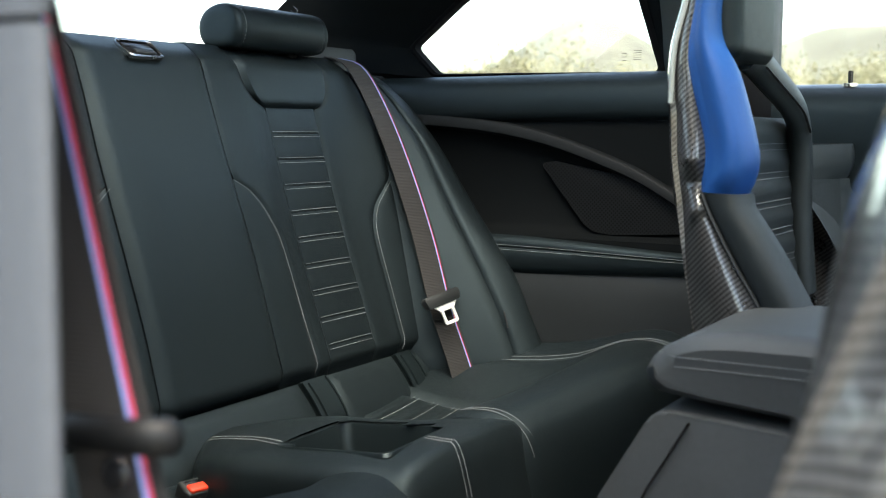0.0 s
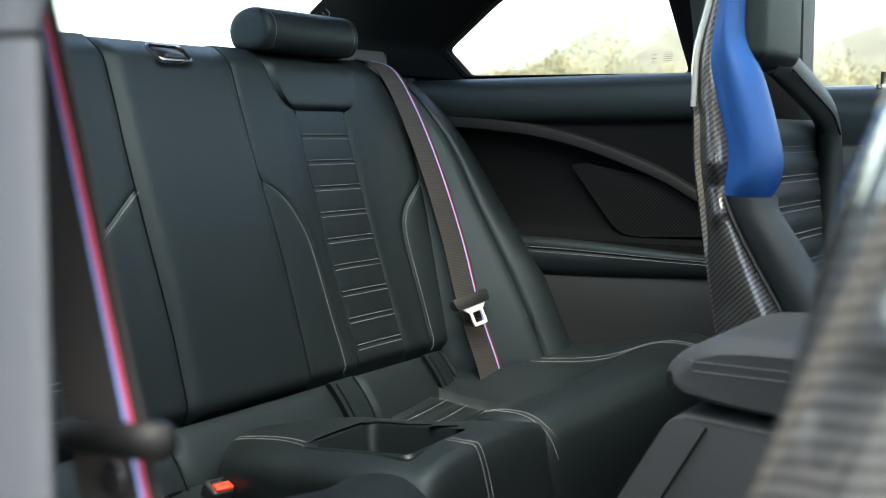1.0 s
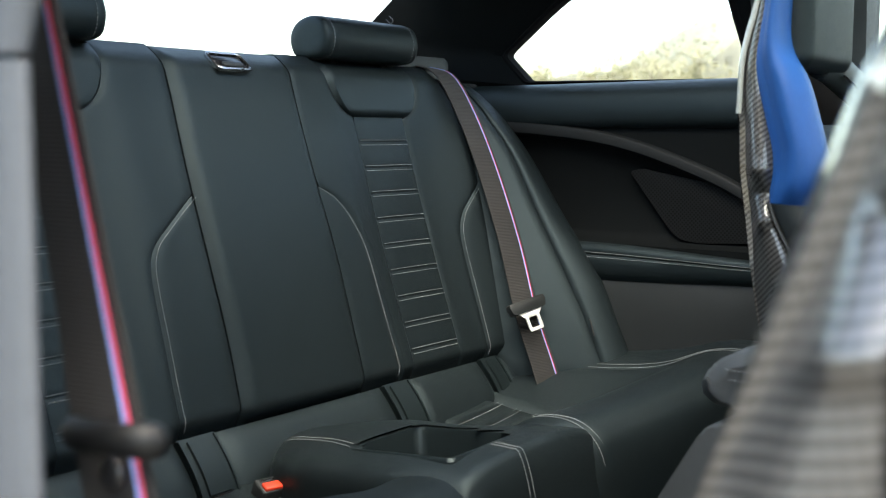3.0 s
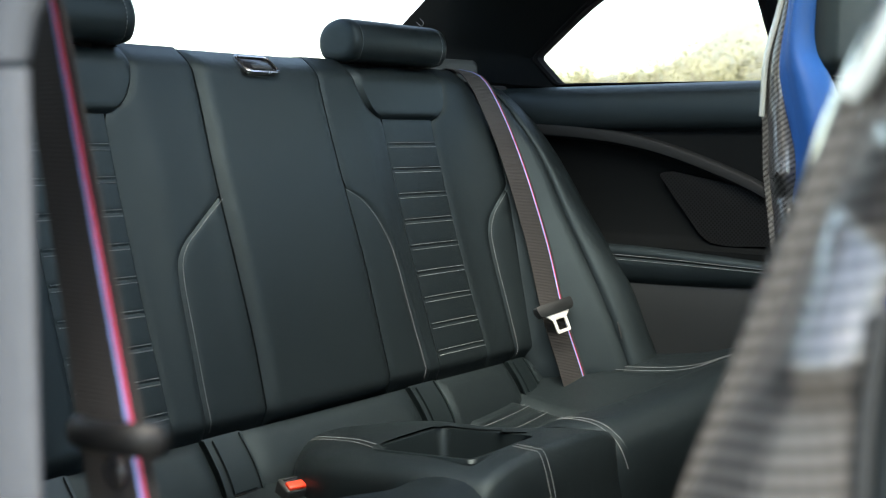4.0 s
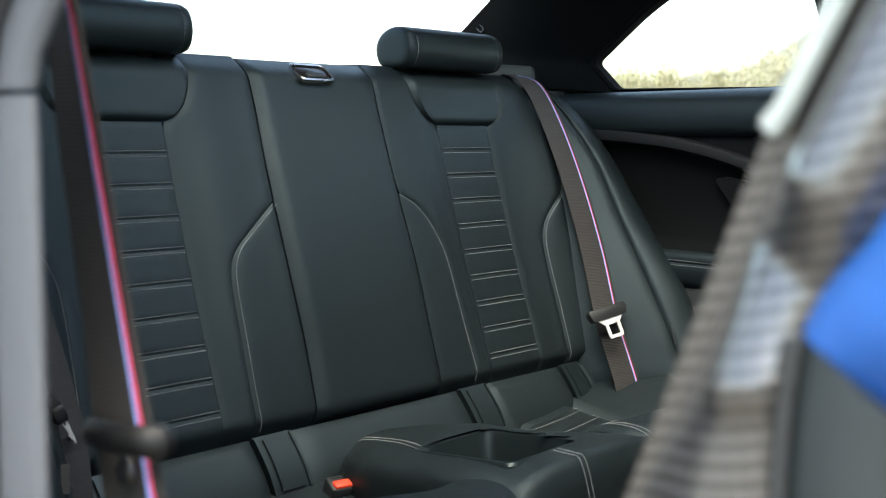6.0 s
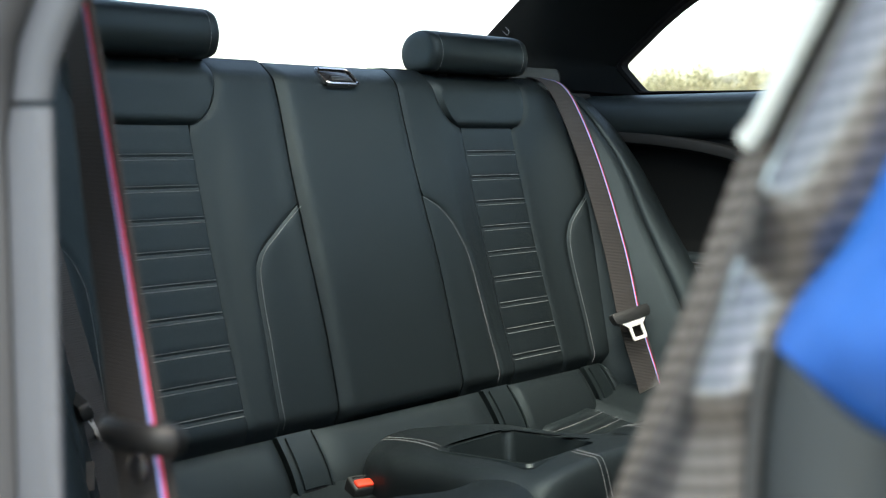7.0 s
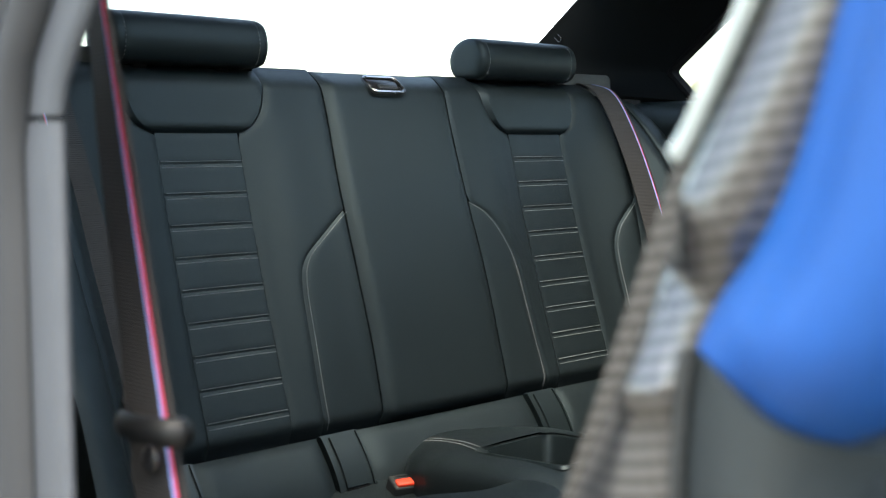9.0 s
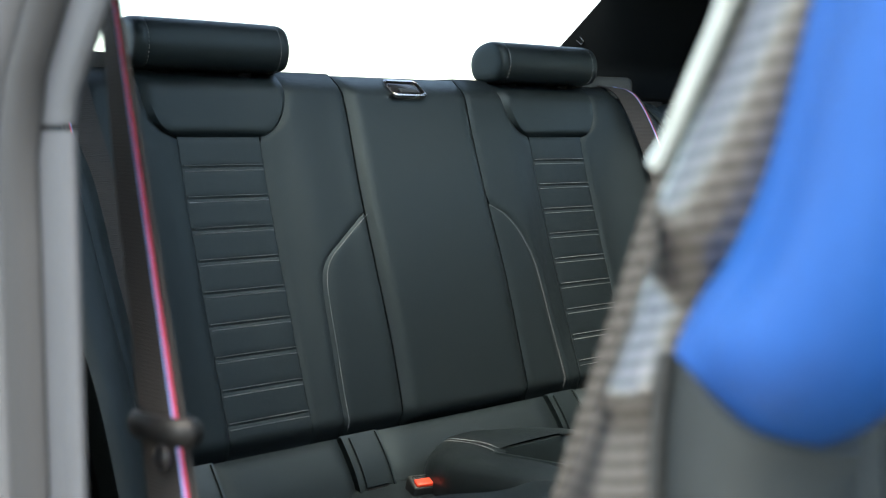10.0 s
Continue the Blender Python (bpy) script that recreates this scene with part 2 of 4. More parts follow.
def dashes(path, normal, step=0.0037, length=0.0024, r=0.00045):
    """A row of single stitches along a path, each a small lozenge bar lying on the surface."""
    path = [Vector(p) for p in path]
    bm = bmesh.new()
    left, d = 0.0, 0.0
    for i in range(len(path) - 1):
        a, b = path[i], path[i + 1]
        ln = (b - a).length
        if ln < 1e-7:
            continue
        t = (b - a) / ln
        nn = normal(a) if callable(normal) else Vector(normal)
        nn = (nn - t * nn.dot(t)).normalized()
        s = t.cross(nn)
        d = left
        while d < ln:
            c = a + t * d
            ends = []
            for o in (0, length):
                q = c + t * o
                ends.append([bm.verts.new(q + v) for v in (s * r, nn * r * 1.3, -s * r, -nn * r)])
            for k in range(4):
                bm.faces.new((ends[0][k], ends[0][(k + 1) % 4], ends[1][(k + 1) % 4], ends[1][k]))
            bm.faces.new(ends[0]), bm.faces.new(ends[1][::-1])
            d += step
        left = d - ln
    return bm


def pillow(e, r):
    """Height, 0 to 1, of a padded edge at the distance e from the seam."""
    s = min(max(e / r, 0), 1)
    return s * (2 - s)


# ---- rear bench: the shape of the backrest ----
def back_y(x, z):
    """The padded face of the rear backrest, before the single panels' padding."""
    a = abs(x)
    b = math.sin(math.pi * min(max((z - 0.54) / 0.53, 0), 1))
    k = lerp_rows([(0, -0.012), (0.10, -0.011), (0.14, -0.006), (0.20, -0.004), (0.25, 0.008), (0.39, 0.008), (0.44, -0.004), (0.52, -0.012)], a)[0]
    fwd = 0.024 * smoothstep(0.42, 0.52, a) * smoothstep(1.05, 0.9, z)
    under = 0.016 * smoothstep(0.585, 0.555, z)
    over = 0.030 * smoothstep(1.015, 1.06, z) ** 1.5
    return 0.3153 * (z - 0.6) + k * b - fwd + under + over


# seam lines as (height, distance from the car's middle), for the seat at the open door (-1) and the far one (1)
SEAM = {-1: [(0.55, 0.111), (0.67, 0.111), (0.75, 0.114), (0.83, 0.116), (0.90, 0.116), (0.98, 0.112), (1.06, 0.110)],
        1: [(0.55, 0.137), (0.64, 0.135), (0.73, 0.134), (0.78, 0.132), (0.83, 0.128), (0.90, 0.125), (0.98, 0.126), (1.06, 0.132)]}
INNER = {-1: [(0.55, 0.207), (0.614, 0.208), (0.685, 0.2065), (0.741, 0.2055), (0.770, 0.2025), (0.7845, 0.197), (0.798, 0.187), (0.811, 0.170), (0.828, 0.148), (0.853, 0.1165)],
         1: [(0.55, 0.223), (0.60, 0.222), (0.64, 0.218), (0.70, 0.213), (0.745, 0.209), (0.7745, 0.203), (0.7945, 0.194), (0.8135, 0.184), (0.830, 0.171), (0.8436, 0.156), (0.857, 0.1275)]}
OUTER = [(0.55, 0.447), (0.64, 0.445), (0.72, 0.4425), (0.757, 0.443), (0.777, 0.446), (0.79, 0.451), (0.8065, 0.460), (0.842, 0.492)]
BIB_IN = [(0.958, 0.262), (0.963, 0.245), (0.975, 0.228), (0.99, 0.217), (1.01, 0.209), (1.04, 0.205), (1.06, 0.205)]
BIB_OUT = [(0.958, 0.372), (0.963, 0.392), (0.975, 0.409), (0.99, 0.418), (1.01, 0.423), (1.04, 0.424), (1.06, 0.424)]
Z0, ZP, Z1 = 0.556, 0.960, 1.052
PAD = 0.0028


def back_panel(left, right, z0, z1, nu, nv, r=0.011, h=PAD, sx=1, depth=0.05, top_r=None):
    """One padded panel of the backrest between two seam lines."""
    rows = []
    for j in range(nv + 1):
        v = j / nv
        v = 0.5 - 0.5 * math.cos(math.pi * v) if nv > 5 else v
        z = z0 + (z1 - z0) * v
        xl, xr = left(z), right(z)
        row = []
        for i in range(nu + 1):
            u = i / nu
            u = 0.62 * u + 0.38 * (0.5 - 0.5 * math.cos(math.pi * u))
            x = xl + (xr - xl) * u
            e = min(x - xl, xr - x, z - z0, (z1 - z) * (r / top_r if top_r else 1))
            row.append((sx * x, back_y(x, z) - h * pillow(e, r), z))
        rows.append(row)
    return grid(rows, back=(0, depth, 0))


def const(c):
    return lambda z: c


def table(rows):
    return lambda z: lerp_rows(rows, z)[0]


def seam_path(fx, z0, z1, off, sx, n=40, h=0.0021):
    out = []
    for i in range(n + 1):
        z = z0 + (z1 - z0) * i / n
        x = fx(z) + off
        out.append((sx * x, back_y(x, z) - h, z))
    return out


FWD = Vector((0, -0.95, 0.3))


def side_backrest(sx, where):
    """Backrest of one outer rear place, with its headrest."""
    root = thing("rear_passenger_seat", (sx * 0.315, 0.03, 0.55), "black leather rear seat back, pleated and stitched, " + where, "seat", "rear seats")
    inner, outer, bi, bo, seam = table(INNER[sx]), table(OUTER), table(BIB_IN), table(BIB_OUT), table(SEAM[sx])
    knee = INNER[sx][-1][0]

    def up_left(z):
        return max(inner(z), seam(z)) if z < knee else seam(z)

    def up_right(z):
        return 0.257 if z < 0.957 else bi(z)

    def out_left(z):
        return 0.380 if z < 0.957 else bo(z)

    def out_right(z):
        return outer(z) if z < 0.842 else 0.503 - 0.02 * smoothstep(0.98, 1.06, z)
    part("inner_panel", back_panel(up_left, up_right, Z0, Z1, 14, 60, sx=sx, top_r=0.02), LEATHER, root)
    part("inner_bolster", back_panel(seam, lambda z: max(inner(z), seam(z) + 0.0005), Z0, knee - 0.001, 10, 40, sx=sx, h=0.0026, r=0.014), LEATHER, root)
    part("outer_panel", back_panel(out_left, out_right, Z0, Z1 - 0.004, 14, 60, sx=sx, top_r=0.02), LEATHER, root)
    part("outer_bolster", back_panel(outer, const(0.503), Z0, 0.841, 8, 40, sx=sx, h=0.0026, r=0.014), LEATHER, root)
    part("headrest_bib", back_panel(bi, bo, 0.960, 1.046, 18, 18, sx=sx, h=0.009, r=0.012, top_r=0.02), LEATHER, root)
    zs = [Z0] + [0.600 + 0.03995 * k for k in range(9)] + [ZP]
    for k in range(10):
        part("pleat", back_panel(const(0.2575), const(0.3795), zs[k] + 0.00005, zs[k + 1] - 0.00005, 8, 14, r=0.0085, h=0.0016, sx=sx, depth=0.03), LEATHER, root)
        if k:
            for o in (-0.0038, 0.0038):
                z = zs[k] + o
                line = [(sx * (0.2600 + 0.117 * i / 12), back_y(0.26 + 0.117 * i / 12, z) - 0.0020, z) for i in range(13)]
                part("stitching", dashes(line, FWD), THREAD, root, "row of light grey stitches")
    part("stitching", dashes(seam_path(inner, Z0 + 0.012, knee - 0.002, -0.006, sx), FWD), THREAD, root, "curved row of light grey stitches")
    part("stitching", dashes(seam_path(outer, Z0 + 0.012, 0.840, 0.0045, sx), FWD), THREAD, root, "curved row of light grey stitches")
    # the roll of the backrest's top, back to the shelf
    rows = []
    for i in range(25):
        x = seam(1.05) + (0.475 - seam(1.05)) * i / 24
        y0 = back_y(x, Z1)
        rows.append([(sx * x, y0 - 0.002, Z1 - 0.012), (sx * x, y0 + 0.010, Z1 - 0.002), (sx * x, y0 + 0.035, Z1 + 0.001), (sx * x, y0 + 0.07, Z1 - 0.004), (sx * x, y0 + 0.10, Z1 - 0.022)])
    part("top_edge", grid(rows), LEATHER, root)
    # headrest: a padded roll on two posts
    hr = part("headrest", headrest(sx * 0.316), LEATHER, root, "low black leather headrest roll")
    for s in (-1, 1):
        ring = headrest_ring(sx * 0.316 + s * 0.098)
        part("stitching", dashes(ring + ring[:1], lambda p: Vector((0, p[1] - 0.162, p[2] - 1.083)), step=0.0055), THREAD, hr)
    for xp in (0.255, 0.378):
        part("headrest_post", tube([(sx * xp, 0.168, 1.03), (sx * xp, 0.168, 1.066)], 0.0055, 12), CHROME, root, "short chrome headrest post")
        part("post_collar", prism(rounded([(sx * xp - 0.012, 0.155), (sx * xp + 0.012, 0.155), (sx * xp + 0.012, 0.181), (sx * xp - 0.012, 0.181)], 0.008), 2, 1.036, 1.0515, 0.002), DULL, root)
    return root


HR_SECTION = [(0.121, 1.074), (0.123, 1.092), (0.132, 1.107), (0.150, 1.1145), (0.172, 1.1135), (0.192, 1.104), (0.203, 1.088), (0.203, 1.070), (0.194, 1.0535), (0.176, 1.0485), (0.150, 1.0485), (0.130, 1.054)]


def headrest_section(k, n=32):
    pts = HR_SECTION
    m = len(pts)
    out = []
    for i in range(n):
        t = i * m / n
        a = int(t)
        s = t - a
        p0, p1, p2, p3 = (Vector(pts[(a + o) % m]) for o in (-1, 0, 1, 2))
        q = 0.5 * (2 * p1 + (p2 - p0) * s + (2 * p0 - 5 * p1 + 4 * p2 - p3) * s * s + (3 * p1 - p0 - 3 * p2 + p3) * s**3)
        c = Vector((0.162, 1.083))
        out.append(c + (q - c) * k)
    return out


def headrest(cx):
    rows = []
    for x, k in ((-0.1155, 0.55), (-0.1150, 0.80), (-0.1125, 0.93), (-0.108, 0.985), (-0.103, 0.995), (-0.0995, 0.985), (-0.098, 0.975), (-0.0965, 0.987), (-0.088, 1.0), (-0.04, 1.006), (0.0, 1.008), (0.04, 1.006), (0.088, 1.0), (0.0965, 0.987), (0.098, 0.975), (0.0995, 0.985), (0.103, 0.995), (0.108, 0.985), (0.1125, 0.93), (0.1150, 0.80), (0.1155, 0.55)):
        rows.append([(cx + x, p[0], p[1]) for p in headrest_section(k)])
    bm = grid(rows, closed=True)
    bm.verts.ensure_lookup_table()
    n = len(rows[0])
    bm.faces.new([bm.verts[i] for i in range(n)][::-1]), bm.faces.new([bm.verts[len(rows) * n - n + i] for i in range(n)])
    return bm


def headrest_ring(x):
    return [Vector((x, p[0], p[1])) for p in headrest_section(0.998, 60)]


def centre_backrest():
    root = thing("rear_middle_seat", (0, 0.02, 0.55), "smooth black leather middle seat back with chrome-edged release handle", "seat")
    part("centre_pad", back_panel(lambda z: -table(SEAM[-1])(z) + 0.0025, lambda z: table(SEAM[1])(z) - 0.0025, Z0, Z1 - 0.003, 26, 50, r=0.02, h=0.010, top_r=0.02), LEATHER, root)
    rows = []
    for i in range(21):
        x = -0.1075 + 0.237 * i / 20
        y0 = back_y(x, Z1)
        rows.append([(x, y0 - 0.003, Z1 - 0.014), (x, y0 + 0.010, Z1 - 0.004), (x, y0 + 0.035, Z1 - 0.002), (x, y0 + 0.07, Z1 - 0.007), (x, y0 + 0.10, Z1 - 0.024)])
    part("top_edge", grid(rows), LEATHER, root)
    # release handle: a frame let into the upper edge
    m = pose(0.001, 0.127, 1.030, 38, 0, 0)
    handle = part("release_handle", frame_ring(0.033, 0.020, 0.0042, 0.006, m), DARK_CHROME, root, "dark satin chrome handle frame")
    well = box((-0.029, -0.015, -0.012), (0.029, 0.015, 0.0035), 0.004)
    well.transform(m)
    part("handle_recess", well, GLOSS, handle)
    tab = box((-0.016, -0.013, 0.002), (0.020, -0.003, 0.0065), 0.002)
    tab.transform(m)
    part("handle_tab", tab, PLASTIC, handle)
    return root


def frame_ring(w, h, t, d, m, r=0.010):
    """A rounded rectangular frame, lying in its own plane, at the pose m."""
    def loop(a, b, rr, z):
        return [Vector((p[0], p[1], z)) for p in rounded([(-a, -b), (a, -b), (a, b), (-a, b)], rr, 6)]
    rows = [loop(w - t, h - t, r - t * 0.6, 0), loop(w - t, h - t, r - t * 0.6, d * 0.8), loop(w - t * 0.5, h - t * 0.5, r - t * 0.3, d), loop(w, h, r, d * 0.8), loop(w, h, r, 0)]
    bm = grid(rows, closed=True)
    bm.transform(m)
    return bm


# ---- rear cushions, band with latch covers, middle tray ----
CUSHION = {-0.03: (0.500, 0.498, 0.512, 0.540, 0.553), -0.15: (0.490, 0.482, 0.500, 0.546, 0.564), -0.25: (0.500, 0.490, 0.514, 0.562, 0.580), -0.33: (0.550, 0.560, 0.586, 0.594, 0.602), -0.385: (0.560, 0.572, 0.595, 0.600, 0.606), -0.425: (0.548, 0.560, 0.582, 0.584, 0.585), -0.450: (0.515, 0.525, 0.542, 0.545, 0.545), -0.462: (0.45, 0.45, 0.45, 0.45, 0.45), -0.465: (0.36, 0.36, 0.36, 0.36, 0.36)}
CUSHION_ROWS = sorted((y, *zs) for y, zs in CUSHION.items())
CUSHION_X = (0.085, 0.24, 0.42, 0.545, 0.615)


def cushion_z(x, y):
    zs = lerp_rows(CUSHION_ROWS, y)
    return lerp_rows(list(zip(CUSHION_X, zs)), abs(x))[0]


def bow(x, y):
    """How far the front roll bows back towards the middle of the car."""
    return lerp_rows([(0.08, 0.060), (0.12, 0.056), (0.28, 0.016), (0.40, -0.014), (0.52, -0.026), (0.62, -0.026)], abs(x))[0] * smoothstep(-0.08, -0.30, y)


def dip(x, y):
    """How far the near cushion sinks beside the middle hump."""
    return 0.012 * (1 - smoothstep(0.16, 0.34, x)) * smoothstep(-0.20, -0.31, y)


def cushion_panel(x0, x1, sx, ya=-0.03, yb=-0.4649, nu=12, nv=60, r=0.012, h=0.007, groove=False):
    rows = []
    for j in range(nv + 1):
        y = ya + (yb - ya) * (j / nv if groove else 1 - (1 - j / nv) ** 1.6)
        row = []
        for i in range(nu + 1):
            x = x0 + (x1 - x0) * i / nu
            e = min(x - x0, x1 - x) + 1e-6
            if groove:
                e = min(e, ya - y, y - yb)
            row.append((sx * x, y + bow(x, y) - h * 0.5 * pillow(e, r), cushion_z(x, y) + h * pillow(e, r) - (dip(x, y) if sx < 0 else 0)))
        rows.append(row)
    return grid(rows, back=(0, 0.0, -0.06))


def cushion_line(x, sx, y0, y1, n=50, h=0.0062):
    return [(sx * x, y0 + (y1 - y0) * i / n + bow(x, y0 + (y1 - y0) * i / n) - 0.0012, cushion_z(x, y0 + (y1 - y0) * i / n) + h) for i in range(n + 1)]


def rear_cushion(sx, where):
    root = thing("rear_cushion", (sx * 0.34, -0.25, 0.36), "black leather rear cushion with rolled front edge " + where, "seat cushion", "rear cushions")
    part("front_roll", cushion_panel(0.121 if sx > 0 else 0.078, 0.545, sx, -0.300, nu=24), LEATHER, root)
    part("inner_side", cushion_panel(0.121, 0.245, sx, -0.03, -0.299, nv=24), LEATHER, root)
    part("flank", cushion_panel(0.545, 0.615, sx, nu=8), LEATHER, root)
    part("outer_side", cushion_panel(0.392, 0.545, sx, -0.03, -0.299, nv=24), LEATHER, root)
    ys = [-0.03, -0.075, -0.11, -0.145, -0.18, -0.215, -0.25, -0.299]
    for k in range(7):
        part("pleat", cushion_panel(0.245, 0.392, sx, ys[k] - 0.0004, ys[k + 1] + 0.0004, 8, 10, groove=True), LEATHER, root)
        if k:
            for o in (-0.0042, 0.0042):
                y = ys[k] + o
                line = [(sx * (0.248 + 0.141 * i / 12), y + bow(0.248 + 0.141 * i / 12, y), cushion_z(0.248 + 0.141 * i / 12, y) + 0.0038) for i in range(13)]
                part("stitching", dashes(line, (0, -0.2, 1)), THREAD, root, "row of light grey stitches")
    for o in (-0.0055, 0.0055):
        part("stitching", dashes(cushion_line(0.545 + o, sx, -0.06, -0.43), (0, -0.2, 1)), THREAD, root, "row of light grey stitches along the flank")
    return root


def band_point(x, s):
    """The leather band below the backrest, s from its top (0) to the cushion (1)."""
    return Vector((x, -0.012 - 0.052 * s - 0.008 * math.sin(math.pi * s), 0.562 - 0.085 * s))


def lower_band():
    root = thing("seat_base_band", (0, -0.05, 0.48), "black leather band between rear backrests and cushions", "seat base")
    edges = [-0.60, -0.463, -0.411, -0.226, -0.162, 0.162, 0.226, 0.411, 0.463, 0.60]
    for k in range(9):
        a, b = edges[k], edges[k + 1]
        cover = k in (1, 3, 5, 7)
        rows = []
        for i in range(17):
            x = a + (b - a) * i / 16
            e = min(x - a, b - x)
            row = []
            for j in range(11):
                p = band_point(x, j / 10)
                d = 0.006 * pillow(min(e, j / 10 * 0.11 + 1e-6), 0.012)
                row.append(p + Vector((0, -0.75, 0.65)) * (d if not cover else 0.003))
            rows.append(row)
        if not cover:
            part("band_pad", grid(rows, back=(0, 0.03, -0.03)), LEATHER, root)
    for sx in (-1, 1):
        latch_cover(sx, root, 0.164, 0.224)
        latch_cover(sx, root, 0.413, 0.461)
    return root


def latch_cover(sx, root, xa, xb):
    """Plastic surround of a child-seat anchor, its flap and the dark slot below."""
    def sheet(x0, x1, s0, s1, lift, deep):
        rows = [[band_point(sx * (x0 + (x1 - x0) * i / 6), s0 + (s1 - s0) * j / 8) + Vector((0, -0.75, 0.65)) * lift for j in range(9)] for i in range(7)]
        return grid(rows, back=(0, deep, -deep))
    surround = part("anchor_surround", sheet(xa, xb, 0.0, 1.0, 0.005, 0.02), COVER, root, "black plastic child-seat anchor surround")
    part("side_rib", sheet(xa, xa + 0.0035, 0.02, 1.0, 0.0080, 0.004), COVER, surround)
    part("side_rib", sheet(xb - 0.0035, xb, 0.02, 1.0, 0.0080, 0.004), COVER, surround)
    part("flap", sheet(xa + 0.012, xb - 0.012, 0.05, 0.74, 0.0090, 0.003), COVER, surround)
    part("anchor_slot", sheet(xa + 0.012, xb - 0.012, 0.76, 1.0, 0.0065, 0.001), GLOSS, surround)
    a, b = band_point(sx * (xa + 0.02), 0.86) + Vector((0, -0.012, 0.006)), band_point(sx * (xb - 0.02), 0.86) + Vector((0, -0.012, 0.006))
    part("anchor_bar", tube([a, b], 0.003, 8), SILVER, surround, "bare steel anchor bar")


def lump_point(u, v):
    """Leather hump between the cushions: u across, v from back to front."""
    y = -0.045 - 0.375 * v
    w = 0.118 * smoothstep(-0.08, 0.16, v) ** 0.5 + 0.010 * smoothstep(0.16, 0.3, v) + 0.024 * smoothstep(0.5, 0.85, v)
    top = 0.541 + 0.022 * smoothstep(-0.1, 0.36, v) + 0.011 * smoothstep(0.3, 0.78, v) - 0.20 * smoothstep(0.88, 1.05, v)
    a = math.pi * (u - 0.5)
    x = w * math.copysign(abs(math.sin(a)) ** 0.75, a)
    drop = 0.085 * (1 - math.cos(a) ** 0.30 if math.cos(a) > 0 else 1)
    return Vector((x - 0.026 + 0.034 * smoothstep(0.55, 0.9, v), y, top - drop))


def middle_tray():
    root = thing("middle_tray", (0, -0.25, 0.45), "black storage tray in a leather-covered hump between rear cushions", "storage tray")
    rows = [[lump_point(i / 28, j / 40) for i in range(29)] for j in range(41)]
    bm = grid(rows)
    # the hump is open where the tray sits
    gone = [f for f in bm.faces if (abs(f.calc_center_median().x + 0.036) / 0.066) ** 6 + (abs(f.calc_center_median().y + 0.261) / 0.077) ** 6 < 1]
    bmesh.ops.delete(bm, geom=gone, context="FACES")
    part("hump", bm, LEATHER, root)

    def ring(dx, dy, z0, z1):
        y0, y1 = -0.184 - dy, -0.338 + dy
        w, c = 0.066 - dx, -0.036
        pts = rounded([(c - w, y1), (c + w, y1), (c + w, y0), (c - w, y0)], [0.012, 0.012, 0.016, 0.016], 6)
        return [Vector((p[0], p[1], z0 + (z1 - z0) * (y0 - p[1]) / (y0 - y1))) for p in pts]
    loops = [ring(-0.008, -0.004, 0.528, 0.535), ring(-0.008, -0.004, 0.557, 0.570), ring(-0.005, -0.001, 0.5605, 0.5735), ring(0.001, 0.004, 0.5595, 0.5725), ring(0.003, 0.006, 0.554, 0.566), ring(0.010, 0.014, 0.505, 0.505)]
    bm = grid(loops, closed=True)
    n = len(loops[0])
    bm.verts.ensure_lookup_table()
    bm.faces.new([bm.verts[5 * n + i] for i in range(n)])
    part("tray", bm, COVER, root, "black plastic tray with raised rim")
    for o in (-0.004, 0.005):
        part("stitching", dashes([Vector(p) + Vector((0, -0.0012, 0.0016)) for p in cushion_line(0.140 + o, 1, -0.345, -0.452)], (0, -0.5, 0.8)), THREAD, root, "row of light grey stitches over the front edge")
        line = []
        for i in range(31):
            v = 0.79 + 0.20 * i / 30
            x = -0.028 + o - lump_point(0.5, v).x
            w = lump_point(1.0, v).x - lump_point(0.5, v).x
            u = math.asin(min(abs(x) / w, 1.0) ** (1 / 0.75)) / math.pi
            line.append(lump_point(0.5 - u, v) + Vector((0, -0.001, 0.0012)))
        part("stitching", dashes(line, (0, -0.7, 0.7)), THREAD, root, "row of light grey stitches over the front edge")
    for o in (0.0, 0.009):
        line = []
        for i in range(24):
            y = -0.052 - 0.132 * i / 23
            v = (-0.045 - y) / 0.375
            c, w = lump_point(0.5, v).x, lump_point(1.0, v).x - lump_point(0.5, v).x
            x = min(abs(-0.074 - 0.028 * i / 23 + o - c), w * 0.93)
            u = math.asin((x / w) ** (1 / 0.75)) / math.pi
            line.append(lump_point(0.5 - u, v) + Vector((0, 0, 0.0008)))
        part("stitching", dashes(line, (0, 0, 1)), THREAD, root, "row of light grey stitches")
    return root


def buckle(sx, x, y, z):
    root = thing("belt_buckle", (x, y, z - 0.06), "black seat belt buckle with red release button", "belt buckle", "rear buckles")
    m = pose(x, y, z, 24, 0, sx * 14)
    b = box((-0.0185, -0.014, -0.075), (0.0185, 0.014, 0.0), 0.004)
    b.transform(m)
    part("casing", b, PLASTIC, root)
    b = box((-0.0145, -0.012, -0.006), (0.0145, 0.001, 0.0035), 0.0022)
    b.transform(m)
    part("release_button", b, RED, root, "bright red plastic button")
    b = box((-0.013, 0.004, -0.003), (0.013, 0.009, 0.0006), 0.0006)
    b.transform(m)
    part("slot", b, GLOSS, root)
    return root


